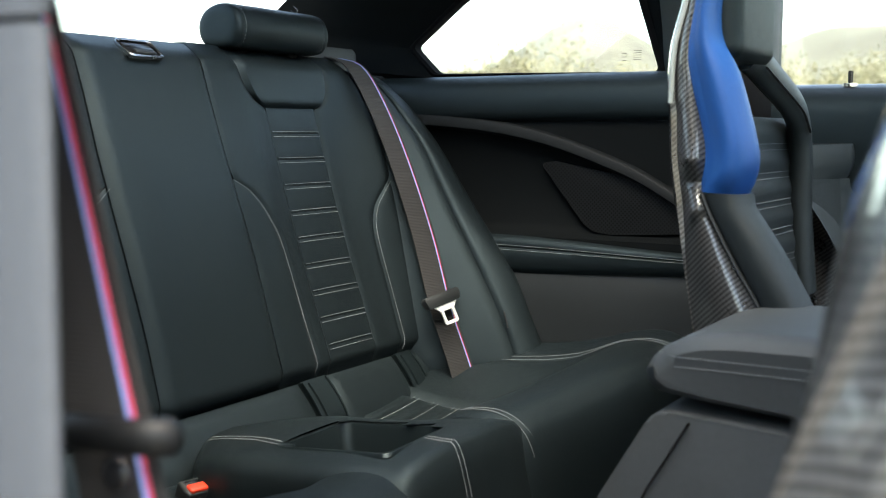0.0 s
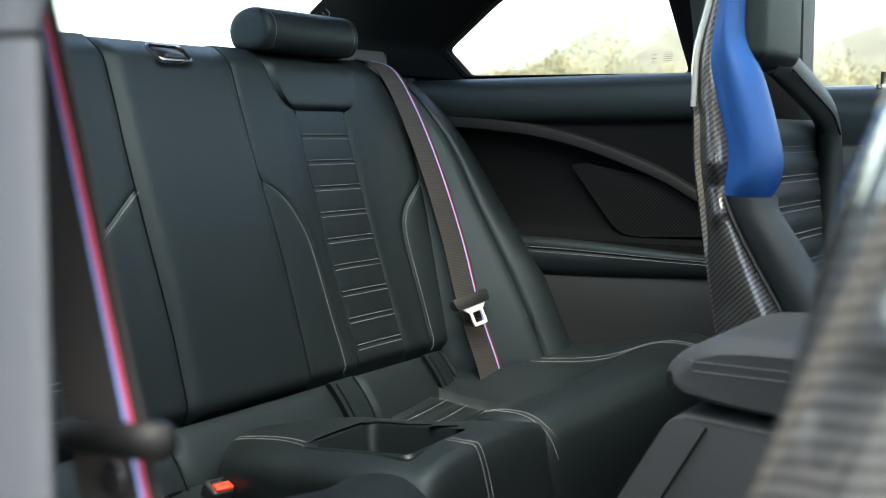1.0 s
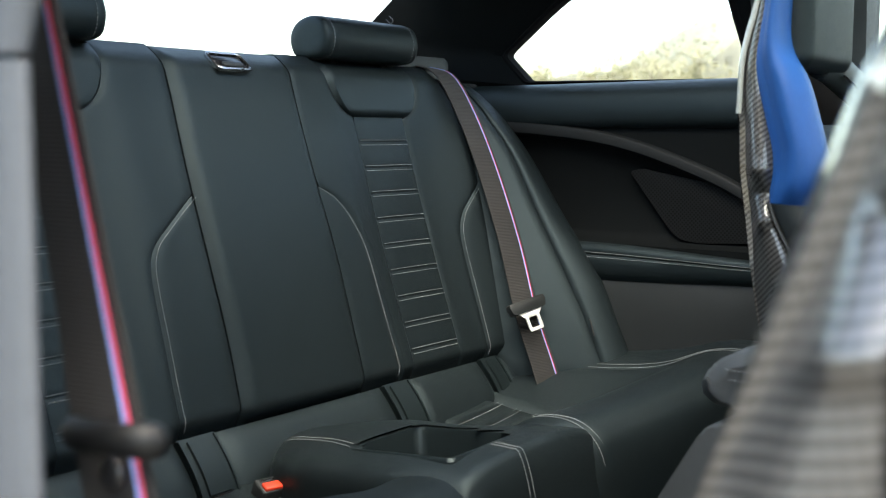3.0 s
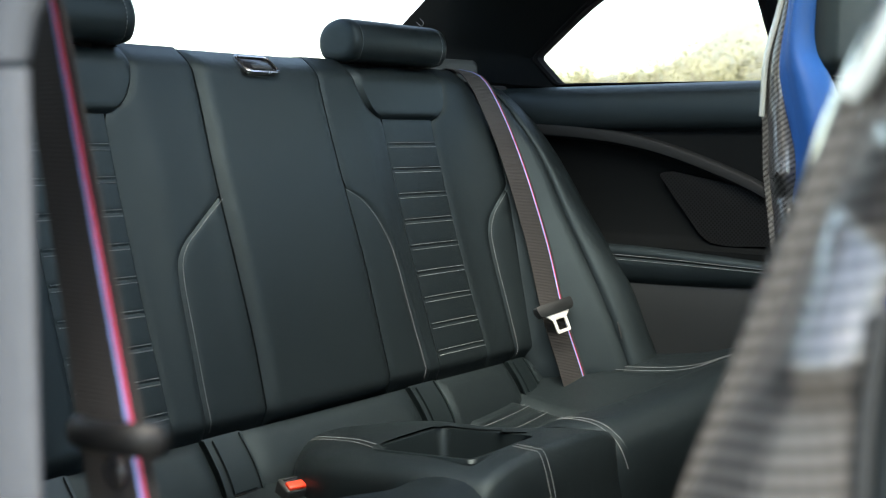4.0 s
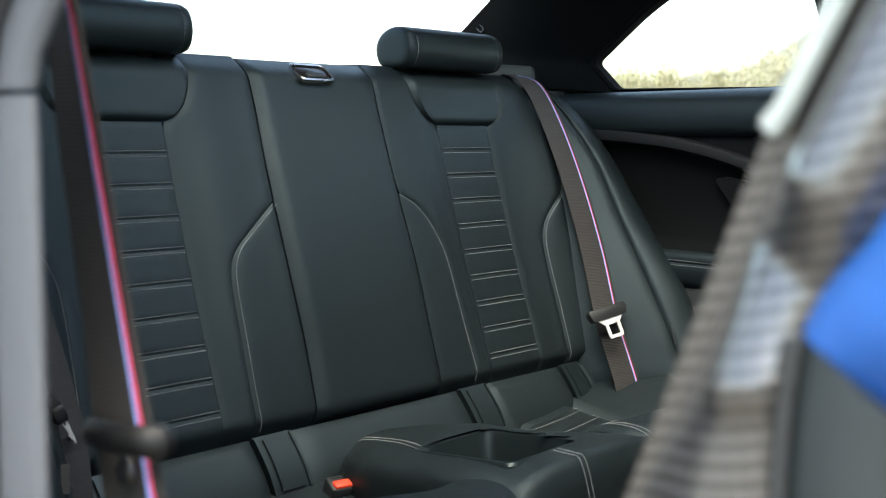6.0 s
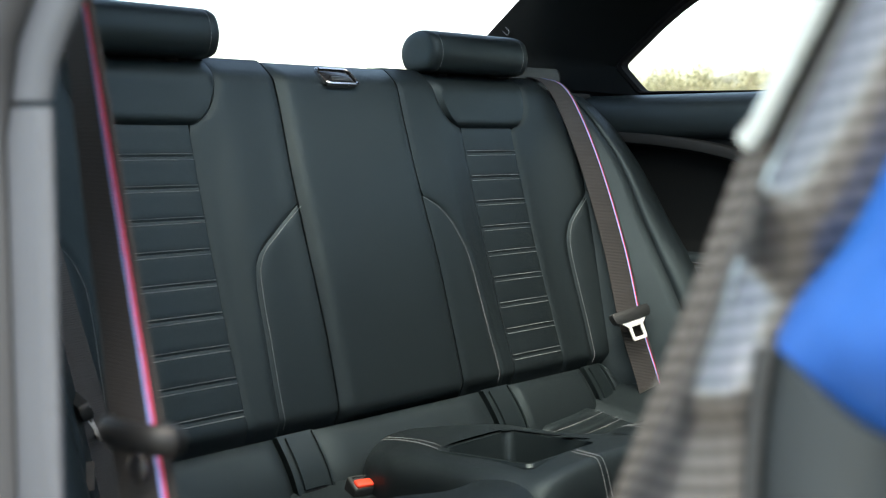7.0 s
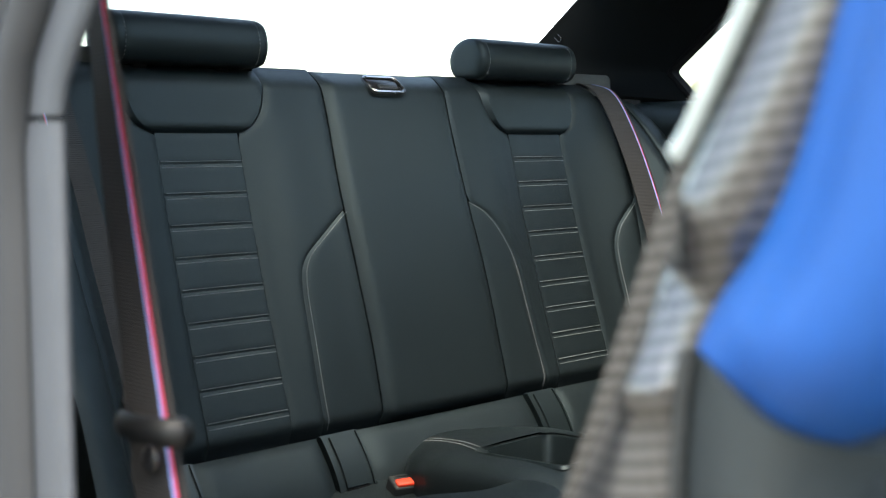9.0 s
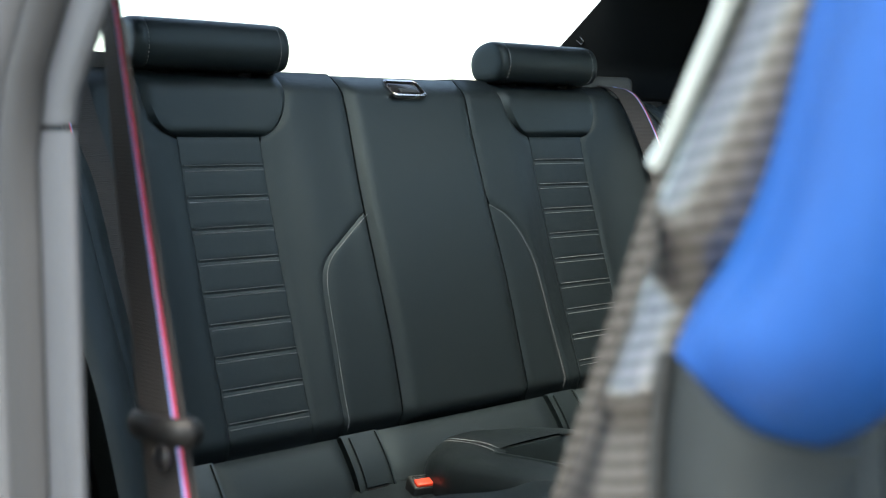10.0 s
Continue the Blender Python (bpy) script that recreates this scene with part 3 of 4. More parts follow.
# ---- rear belts ----
def belt_strip(rows, u0, u1, lift):
    out = []
    for i, (a, b) in enumerate(rows):
        a, b = Vector(a), Vector(b)
        n = (b - a).cross(Vector(rows[min(i + 1, len(rows) - 1)][0]) - Vector(rows[max(i - 1, 0)][0])).normalized()
        if n.x + n.y > 0:
            n = -n
        out.append((a + (b - a) * u0 + n * lift, a + (b - a) * u1 + n * lift))
    return out


def rear_belt(sx, where):
    root = thing("rear_seat_belt", (sx * 0.5, 0.0, 0.5), "black rear belt with coloured edge stripes " + where, "seat belt", "rear seat belts")
    key = [(0.0, 0.500, 0.175, 1.052), (0.06, 0.502, 0.128, 1.040), (0.13, 0.505, 0.095, 1.000), (0.3, 0.502, 0.040, 0.900), (0.55, 0.495, -0.020, 0.760), (0.8, 0.484, -0.066, 0.632), (0.92, 0.490, -0.095, 0.550), (1.0, 0.494, -0.112, 0.495)]
    rows = []
    for i in range(49):
        x, y, z = lerp_rows(key, i / 48)
        x += 0.018 if sx < 0 else 0.0
        w = Vector((0.0235, -0.006 - 0.004 * i / 48, -0.002))
        c = Vector((x, y, z))
        a, b = c - w, c + w
        rows.append((a, b))
    flip = [(Vector((sx * a.x, a.y, a.z)), Vector((sx * b.x, b.y, b.z))) for a, b in rows]
    part("webbing", ribbon(flip, 0.0014), WEB, root)
    part("blue_stripe", ribbon(belt_strip(flip, 0.845, 0.876, 0.0010), 0.0006), BLUE_WEB, root, "blue woven edge stripe")
    part("red_stripe", ribbon(belt_strip(flip, 0.876, 0.905, 0.0010), 0.0006), RED_WEB, root, "red woven edge stripe")
    t = pose(0.461, -0.078, 0.653, -22, -10, -14) if sx > 0 else pose(-0.520, -0.070, 0.664, -22, 0, 74)
    body = prism(rounded([(-0.036, -0.008), (0.036, -0.008), (0.040, 0.012), (-0.040, 0.012)], 0.006), 1, -0.006, 0.006, 0.002)
    body.transform(t)
    part("tongue_grip", body, PLASTIC, root, "black plastic tongue grip")
    plate = frame_ring(0.0150, 0.015, 0.0055, 0.0028, t @ pose(0, -0.003, -0.026, 90, 0, 0), 0.005)
    part("tongue_plate", plate, SILVER, root, "bare steel belt tongue")
    ears = prism(rounded([(-0.027, -0.007), (0.027, -0.007), (0.0145, -0.018), (-0.0145, -0.018)], 0.003), 1, -0.0045, -0.0025)
    ears.transform(t)
    part("tongue_shoulder", ears, SILVER, root)
    return root


# ---- side bolsters beside the rear backrests ----
def side_bolster(sx, where):
    root = thing("rear_side_bolster", (sx * 0.55, -0.03, 0.55), "black leather bolster beside the rear seat " + where, "seat bolster", "rear side bolsters")
    #        z      inner(x,y)      seam(x,y)       outer(x,y)
    key = [(0.545, 0.470, -0.012, 0.556, -0.168, 0.606, -0.202), (0.614, 0.470, 0.012, 0.556, -0.138, 0.606, -0.170), (0.690, 0.470, 0.036, 0.556, -0.098, 0.606, -0.134), (0.80, 0.472, 0.070, 0.556, -0.036, 0.606, -0.056), (0.90, 0.476, 0.100, 0.556, 0.018, 0.604, 0.012), (0.960, 0.482, 0.118, 0.552, 0.064, 0.600, 0.062), (1.000, 0.488, 0.132, 0.545, 0.100, 0.592, 0.104), (1.022, 0.490, 0.150, 0.540, 0.128, 0.586, 0.136), (1.030, 0.490, 0.180, 0.540, 0.165, 0.586, 0.172)]

    def sheet(c0, c1, bow, nu):
        rows = []
        for j in range(45):
            z = 0.480 + 0.550 * j / 44
            v = lerp_rows(key, z)
            a, b = Vector((v[c0], v[c0 + 1], z)), Vector((v[c1], v[c1 + 1], z))
            row = []
            for i in range(nu + 1):
                u = i / nu
                p = a.lerp(b, u)
                ln = (b - a).length
                d = bow * math.sin(math.pi * u) + 0.006 * pillow(min(u, 1 - u) * ln, 0.010)
                p = p + Vector((-0.62, -0.78, 0.0)) * d
                row.append((sx * p.x, p.y, p.z))
            rows.append(row)
        return grid(rows, back=(0, 0.05, 0))
    part("front_face", sheet(0, 2, 0.002, 14), LEATHER, root)
    part("outer_face", sheet(2, 4, 0.006, 10), LEATHER, root)
    v = lerp_rows(key, 0.614)
    tag = part("airbag_tag", prism([(-0.004, -0.014), (0.004, -0.014), (0.004, 0.014), (-0.004, 0.014)], 1, -0.001, 0.001), INK, root, "small black fabric tag reading AIRBAG")
    tag.data.transform(pose(sx * (v[2] - 0.004), v[3] - 0.011, 0.614, -14, 0, sx * 34))
    if sx > 0:
        txt = bpy.data.curves.new("tag_text", "FONT")
        txt.body, txt.size, txt.extrude, txt.align_x, txt.align_y = "AIRBAG", 0.0062, 0.0001, "CENTER", "CENTER"
        txt.materials.append(WHITE)
        ob = new("tag_text", txt)
        ob.matrix_basis = pose(v[2] - 0.0052, v[3] - 0.0125, 0.614, -14, 0, 34) @ pose(0, 0, 0, 90, 0, 0) @ pose(0, 0, 0, 0, 0, -90)
        ob.parent = tag
        ob.matrix_parent_inverse = tag.matrix_basis.inverted()
    return root


# ---- side trim of the cabin ----
def side_panel(sx, where):
    root = thing("rear_side_panel", (sx * 0.64, -0.2, 0.5), "dark trim panel with stitched ledge and speaker " + where, "side panel", "rear side panels", "structure")

    def flare(y):
        return 0.42 * max(0.0, 0.02 - y) if sx < 0 else 0.0

    def loft(section, y0=0.20, y1=-0.62 if sx > 0 else -0.30, n=40, lift=None, taper=None):
        rows = []
        for j in range(n + 1):
            y = y0 + (y1 - y0) * j / n
            k = 1 - taper[1] * smoothstep(-0.1, -0.5, y) if taper else 1
            c = taper[0] if taper else 0.0
            rows.append([(sx * (x + flare(y)), y, c + (z - c) * k + (lift(y) if lift else 0)) for x, z in section])
        return grid(rows)
    part("window_ledge", loft([(0.690, 1.020), (0.676, 1.0225), (0.655, 1.021), (0.636, 1.016), (0.622, 1.006), (0.614, 0.992), (0.611, 0.975), (0.612, 0.958), (0.617, 0.948), (0.628, 0.942)], y1=-0.540 if sx > 0 else -0.30, lift=lambda y: 0.004 * smoothstep(0.2, -0.5, y)), LEATHER, root, "padded black leather window ledge")

    def strip_z(y):
        return lerp_rows([(-0.56, 0.74), (-0.46, 0.802), (-0.41, 0.831), (-0.35, 0.864), (-0.285, 0.890), (-0.20, 0.918), (-0.12, 0.936), (-0.03, 0.947), (0.06, 0.953), (0.2, 0.957)], y)[0]
    rows, upper, lower = [], [], []
    for j in range(61):
        y = 0.20 - (0.76 if sx > 0 else 0.5) * j / 60
        z = strip_z(y)
        f = flare(y)
        rows.append([(sx * (x + f), y, z + dz) for x, dz in ((0.624, 0.004), (0.613, 0.002), (0.610, -0.002), (0.610, -0.015), (0.614, -0.019), (0.626, -0.021))])
        upper.append([(sx * (0.628 + f), y, 0.945), (sx * (0.627 + f), y, (0.945 + z) / 2), (sx * (0.625 + f), y, z - 0.002)])
        lower.append([(sx * (0.622 + f), y, z - 0.016), (sx * (0.634 + f), y, z - 0.04), (sx * (0.638 + f), y, max(0.80, z - 0.09)), (sx * (0.636 + f), y, 0.772), (sx * (0.628 + f), y, 0.758), (sx * (0.612 + f), y, 0.750), (sx * (0.611 + f), y, 0.728)])
    part("curved_strip", grid(rows), SATIN, root, "curved satin grey trim strip")
    part("upper_field", grid(upper), TRIM, root)
    part("door_field", grid(lower), TRIM, root)
    part("ledge", loft([(0.612, 0.751), (0.602, 0.747), (0.598, 0.740), (0.598, 0.733), (0.6000, 0.7305), (0.598, 0.728), (0.598, 0.715), (0.601, 0.700), (0.607, 0.688), (0.616, 0.684)], taper=(0.7165, 0.45)), LEATHER, root, "black leather ledge with double stitching")
    for z in (0.7345, 0.7265) if sx > 0 else ():
        part("stitching", dashes([(sx * 0.5976, 0.1 - 0.7 * i / 20, 0.7165 + (z - 0.7165) * (1 - 0.45 * smoothstep(-0.1, -0.5, 0.1 - 0.7 * i / 20))) for i in range(21)], (-sx, 0, 0)), THREAD, root, "row of light grey stitches")
    part("kick_panel", loft([(0.6125, 0.706), (0.610, 0.69), (0.607, 0.68), (0.608, 0.62), (0.612, 0.56), (0.62, 0.46)]), PLASTIC, root)
    out = rounded([(-0.175, 0.872), (-0.195, 0.878), (-0.44, 0.835), (-0.47, 0.768), (-0.30, 0.758), (-0.262, 0.764)], [0.006, 0.01, 0.02, 0.02, 0.02, 0.02], 5)
    if sx < 0:
        return root
    g = prism([(p[0], p[1]) for p in out], 0, sx * 0.6245, sx * 0.640, 0.002)
    part("speaker_grille", g, GRILLE, root, "black perforated speaker grille")
    return root


def window_opening():
    """Rear side window outline in (y, z)."""
    return rounded([(0.121, 1.078), (0.070, 1.028), (-0.362, 1.024), (-0.300, 1.215), (-0.20, 1.262), (-0.02, 1.192)], [0.012, 0.008, 0.012, 0.03, 0.08, 0.08], 6)


def wall_with_hole(x, outer, hole, thick, sx):
    """A flat sheet in the plane of x, with an opening through it."""
    bm = bmesh.new()
    a = [bm.verts.new((sx * x, p[0], p[1])) for p in outer]
    b = [bm.verts.new((sx * x, p[0], p[1])) for p in hole]
    es = [bm.edges.new((a[i], a[(i + 1) % len(a)])) for i in range(len(a))] + [bm.edges.new((b[i], b[(i + 1) % len(b)])) for i in range(len(b))]
    bmesh.ops.triangle_fill(bm, edges=es, use_beauty=True, use_dissolve=False)
    fs = bm.faces[:]
    ext = bmesh.ops.extrude_face_region(bm, geom=fs)
    for g in ext["geom"]:
        if isinstance(g, bmesh.types.BMVert):
            g.co.x += sx * thick
    return bm


def quarter(sx, where):
    """Body side round the rear side window, with the sail panel and glass."""
    hole = window_opening()
    outer = [(-0.536, 1.018), (0.62, 1.018), (0.62, 1.05), (0.45, 1.12), (0.20, 1.30), (-0.536, 1.355)]
    wall = tagged(part("quarter_wall", wall_with_hole(0.688 if sx > 0 else 0.83, outer if sx > 0 else [(max(p[0], -0.40), p[1]) for p in outer], hole if sx > 0 else [(p[0] * 0.7, p[1]) for p in hole], 0.016, sx), TRIM, None), "dark trimmed body side round window " + where, "car body", "", "structure")
    if sx < 0:
        return wall
    grown = [(p[0] * 1.0, p[1]) for p in hole]
    rim = [[], [], [], []]
    c = Vector((-0.12, 1.11))
    for p in grown:
        d = (Vector(p) - c)
        q = d.normalized()
        for k, (o, xx) in enumerate(((0.008, 0.686), (0.001, 0.681), (-0.005, 0.684), (-0.0055, 0.706))):
            w = Vector(p) + q * o
            rim[k].append((sx * xx, w.x, w.y))
    part("window_seal", grid(rim, closed=True), DULL, wall, "thin black rubber window seal")
    pane = new("window_pane", prism_mesh("window_pane", [(p[0], p[1]) for p in hole], sx * 0.7045, sx * 0.7085))
    pane.parent = wall
    pane.visible_shadow = False
    tagged(pane, "clear side window glass")
    # maker's marks on the glass: plain bars
    bars = bmesh.new()
    for k in range(5):
        for dy, dz, w, h in ((-0.312, 1.062 - 0.0036 * k, 0.015, 0.0007), (-0.288, 1.058 - 0.006 * k, 0.010 - 0.001 * k, 0.0008)):
            if dy > -0.30 and k > 2:
                continue
            t = box((0.7030, dy - w / 2, dz - h / 2), (0.7040, dy + w / 2, dz + h / 2))
            me = bpy.data.meshes.new("tmp")
            t.to_mesh(me)
            t.free()
            bars.from_mesh(me)
            bpy.data.meshes.remove(me)
    if sx > 0:
        part("glass_marks", bars, INK, wall, "tiny dark printed marks on the glass", smooth=False)
    else:
        bars.free()
    # sail panel behind the window, up to the rear screen
    rows = []
    for j in range(21):
        v = j / 20
        row = []
        for i in range(15):
            u = i / 14
            zf = 1.022 + 0.22 * v
            front = Vector((0.686, (0.078 + 1.02 * (zf - 1.028) if zf < 1.078 else 0.129 - 1.237 * (zf - 1.078)), zf))
            rear = Vector((0.600, 0.480 - 0.270 * v, 1.062 + 0.205 * v))
            p = front.lerp(rear, u)
            p.x -= 0.012 * math.sin(math.pi * u)
            row.append((sx * p.x, p.y, p.z))
        rows.append(row)
    part("sail_panel", grid(rows, back=(sx * 0.02, 0, 0)), TRIM, wall, "dark sail panel trim beside the rear screen")
    lab = frame_ring(0.012, 0.006, 0.002, 0.002, pose(sx * 0.606, 0.33, 1.150, 0, sx * -90, 0) @ pose(0, 0, 0, 0, 0, 90 - 38), 0.005)
    part("airbag_mark", lab, GLOSS, wall, "small oval embossed mark")
    return wall


def prism_mesh(name, outline, a, b):
    bm = prism(outline, 0, a, b)
    bmesh.ops.recalc_face_normals(bm, faces=bm.faces)
    me = bpy.data.meshes.new(name)
    bm.to_mesh(me)
    bm.free()
    me.materials.append(GLASS)
    return me


# ---- the rear of the cabin ----
for s, w in ((-1, "near the open door"), (1, "on the far side")):
    side_backrest(s, w)
    rear_cushion(s, w)
    rear_belt(s, w)
    side_bolster(s, w)
    side_panel(s, w)
    quarter(s, w)
centre_backrest()
lower_band()
middle_tray()
buckle(-1, -0.150, -0.102, 0.512)


def shelf():
    root = thing("parcel_shelf", (0, 0.4, 1.0), "dark fabric parcel shelf behind the rear seats", "parcel shelf", "", "structure")
    part("shelf_board", box((-0.66, 0.16, 1.0), (0.66, 0.75, 1.026), 0.006), HEADLINING, root)
    for sx in (-1, 1):
        guide = prism(rounded([(sx * 0.41, 0.172), (sx * 0.575, 0.160), (sx * 0.60, 0.30), (sx * 0.40, 0.30)], 0.02), 2, 1.02, 1.068, 0.010, 3)
        part("belt_outlet", guide, PLASTIC, root, "black plastic belt outlet cover")
    return root


shelf()


def cut_light_opening(bm):
    """Cut an unseen roof opening, added to let more light into the cabin."""
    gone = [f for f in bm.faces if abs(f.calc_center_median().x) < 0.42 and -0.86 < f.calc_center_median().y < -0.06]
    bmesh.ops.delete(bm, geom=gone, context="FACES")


def headliner():
    rows = []
    for j in range(25):
        y = 0.24 - 1.60 * j / 24
        z = 1.285 + 0.06 * smoothstep(0.24, -0.4, y)
        rows.append([(0.70 * math.sin(math.pi / 2 * k / 8), y, z - 0.10 * (abs(k) / 8) ** 4) for k in range(-8, 9)])
    bm = grid(rows)
    cut_light_opening(bm)
    return tagged(part("ceiling", bm, HEADLINING), "anthracite fabric car headliner", "headliner", "", "structure")


headliner()
tagged(part("floor", box((-0.78, -1.6, 0.22), (0.78, 0.2, 0.26), 0.004), CARPET), "black carpeted car floor", "floor", "", "structure")
tagged(part("trunk_wall", box((-0.66, 0.16, 0.26), (0.66, 0.18, 1.0)), CARPET), "dark wall behind the rear seats", "wall", "", "structure")


# ---- door pillar, belt and bucket seats in front ----
def door_pillar():
    """Pillar at the open door: painted jamb, rubber seal and grey trim in two pieces."""
    root = thing("door_pillar", (-0.84, -0.6, 0.3), "grey door pillar with rubber seal at the open door", "pillar", "", "structure")

    def bend(z):
        return -0.055 * smoothstep(0.965, 1.045, z) - 0.10 * smoothstep(1.03, 1.25, z)

    def column(section, z0, z1, n=24):
        rows = []
        for j in range(n + 1):
            z = z0 + (z1 - z0) * j / n
            rows.append([(x, y + bend(z), z) for x, y in section])
        bm = grid(rows, closed=True)
        bm.verts.ensure_lookup_table()
        k = len(section)
        bm.faces.new([bm.verts[i] for i in range(k)][::-1]), bm.faces.new([bm.verts[n * k + i] for i in range(k)])
        return bm
    trim = rounded([(-0.856, -0.640), (-0.855, -0.666), (-0.851, -0.673), (-0.847, -0.671), (-0.842, -0.60), (-0.835, -0.42), (-0.85, -0.42)], [0.002, 0.004, 0.003, 0.004, 0.01, 0.005, 0.005], 4)
    part("lower_trim", column(trim, 0.3, 0.9635), PILLAR, root, "grey plastic lower pillar trim")
    part("upper_trim", column(trim, 0.9665, 1.34), PILLAR, root, "grey plastic upper pillar trim")
    seal = [(-0.858 + 0.011 * math.cos(k * math.pi / 6), -0.6215 + 0.0185 * math.sin(k * math.pi / 6)) for k in range(12)]
    part("door_seal", column(seal, 0.3, 1.34), SEAL, root, "black rubber door seal")
    jamb = rounded([(-0.872, -0.600), (-0.862, -0.603), (-0.84, -0.603), (-0.84, -0.30), (-0.90, -0.30), (-0.892, -0.54)], [0.01, 0.004, 0.0, 0.0, 0.0, 0.02], 4)
    part("painted_jamb", column(jamb, 0.3, 1.34), PAINT, root, "grey painted body jamb")
    return root


def front_belt():
    root = thing("front_seat_belt", (-0.79, -0.62, 0.5), "black front belt with blue and red stripes hanging beside pillar", "seat belt")
    key = [(0.66, 13), (0.80, 8), (0.84, 3), (0.90, 0), (0.95, -3), (1.01, -9), (1.12, -16)]
    rows = []
    for i in range(61):
        z = 1.12 - 0.46 * i / 60
        turn = radians(lerp_rows(key, z)[0])
        seam = Vector((-0.780, -0.6845 + 0.272 * (z - 0.632), z))
        d = Vector((-math.sin(turn), math.cos(turn), 0))
        rows.append((seam + d * 0.038, seam - d * 0.009))
    part("webbing", ribbon(rows, 0.0015), WEB, root)
    part("blue_stripe", ribbon(belt_strip(rows, 0.752, 0.808, 0.0011), 0.0006), BLUE_WEB, root, "blue woven edge stripe")
    part("red_stripe", ribbon(belt_strip(rows, 0.808, 0.862, 0.0011), 0.0006), RED_WEB, root, "red woven edge stripe")
    # tongue: a rounded plastic loop round the webbing
    loop = []
    for k in range(25):
        a = 2 * math.pi * k / 24
        loop.append(Vector((-0.785 - 0.011 * math.sin(a) - 0.001, -0.637 - 0.029 * math.cos(a), 0.792 + 0.004 * math.cos(a) * 0.5 + 0.002 * math.sin(a))))
    bar = []
    for k in range(25):
        d = (loop[(k + 1) % 24] - loop[(k - 1) % 24]).normalized()
        u = Vector((0, 0, 1))
        w = d.cross(u).normalized()
        r = 0.0065 + 0.004 * abs(math.cos(math.pi * k / 24)) ** 2
        bar.append([loop[k] + 0.0082 * math.sin(2 * math.pi * j / 10) * u + 0.0056 * math.cos(2 * math.pi * j / 10) * w for j in range(10)])
    part("belt_tongue", grid(bar, closed=True), TONGUE, root, "black plastic belt tongue loop")
    stud = bmesh.new()
    bmesh.ops.create_uvsphere(stud, u_segments=20, v_segments=12, radius=0.0085)
    bmesh.ops.scale(stud, vec=(0.55, 1, 1), verts=stud.verts)
    bmesh.ops.translate(stud, vec=(-0.788, -0.637, 0.7745), verts=stud.verts)
    part("stop_button", stud, GLOSS, root, "round black plastic stop button")
    return root


door_pillar()
front_belt()

REAR_EDGE = [(-0.45, -0.034), (-0.30, -0.010), (-0.153, 0.0150), (-0.088, 0.0255), (-0.044, 0.0290), (-0.015, 0.0320), (0.005, 0.0350), (0.03, 0.0385), (0.05, 0.040), (0.085, 0.0415), (0.104, 0.0440), (0.159, 0.042), (0.206, 0.030), (0.30, 0.008)]
FRONT_EDGE = [(-0.45, -0.24), (-0.30, -0.160), (-0.147, -0.077), (-0.113, -0.058), (-0.06, -0.026), (-0.002, 0.003), (0.02, 0.002), (0.049, 0.003), (0.11, 0.017), (0.146, 0.023), (0.206, 0.016), (0.30, 0.006)]
BLUE_FRONT = [(-0.010, -0.041), (0.004, -0.048), (0.026, -0.052), (0.044, -0.050), (0.09, -0.038), (0.127, -0.026), (0.163, -0.008), (0.205, -0.006), (0.30, -0.012)]
SIDE_FRONT = [(-0.45, -0.36), (-0.25, -0.19), (-0.071, -0.086), (-0.012, -0.046)]
SEAT_W = 0.56


def shell_relief(y, z):
    """The pressed shoulder of the shell: an upper flank, a hollow under it and a lower flank that ends in a ridge."""
    ridge = -0.012 - 0.9 * max(y, -0.02)
    if z > 0.034:
        return -0.015 * smoothstep(0.130, 0.012, z) / smoothstep(0.130, 0.012, 0.034)
    if z > 0.011:
        return -0.015 * (z - 0.011) / 0.023
    if z > ridge:
        return -0.012 * (0.011 - z) / (0.011 - ridge)
    return -0.012 + 0.006 * smoothstep(ridge, ridge - 0.012, z) - 0.05 * min(max(ridge - 0.012 - z, 0.0), 0.16)


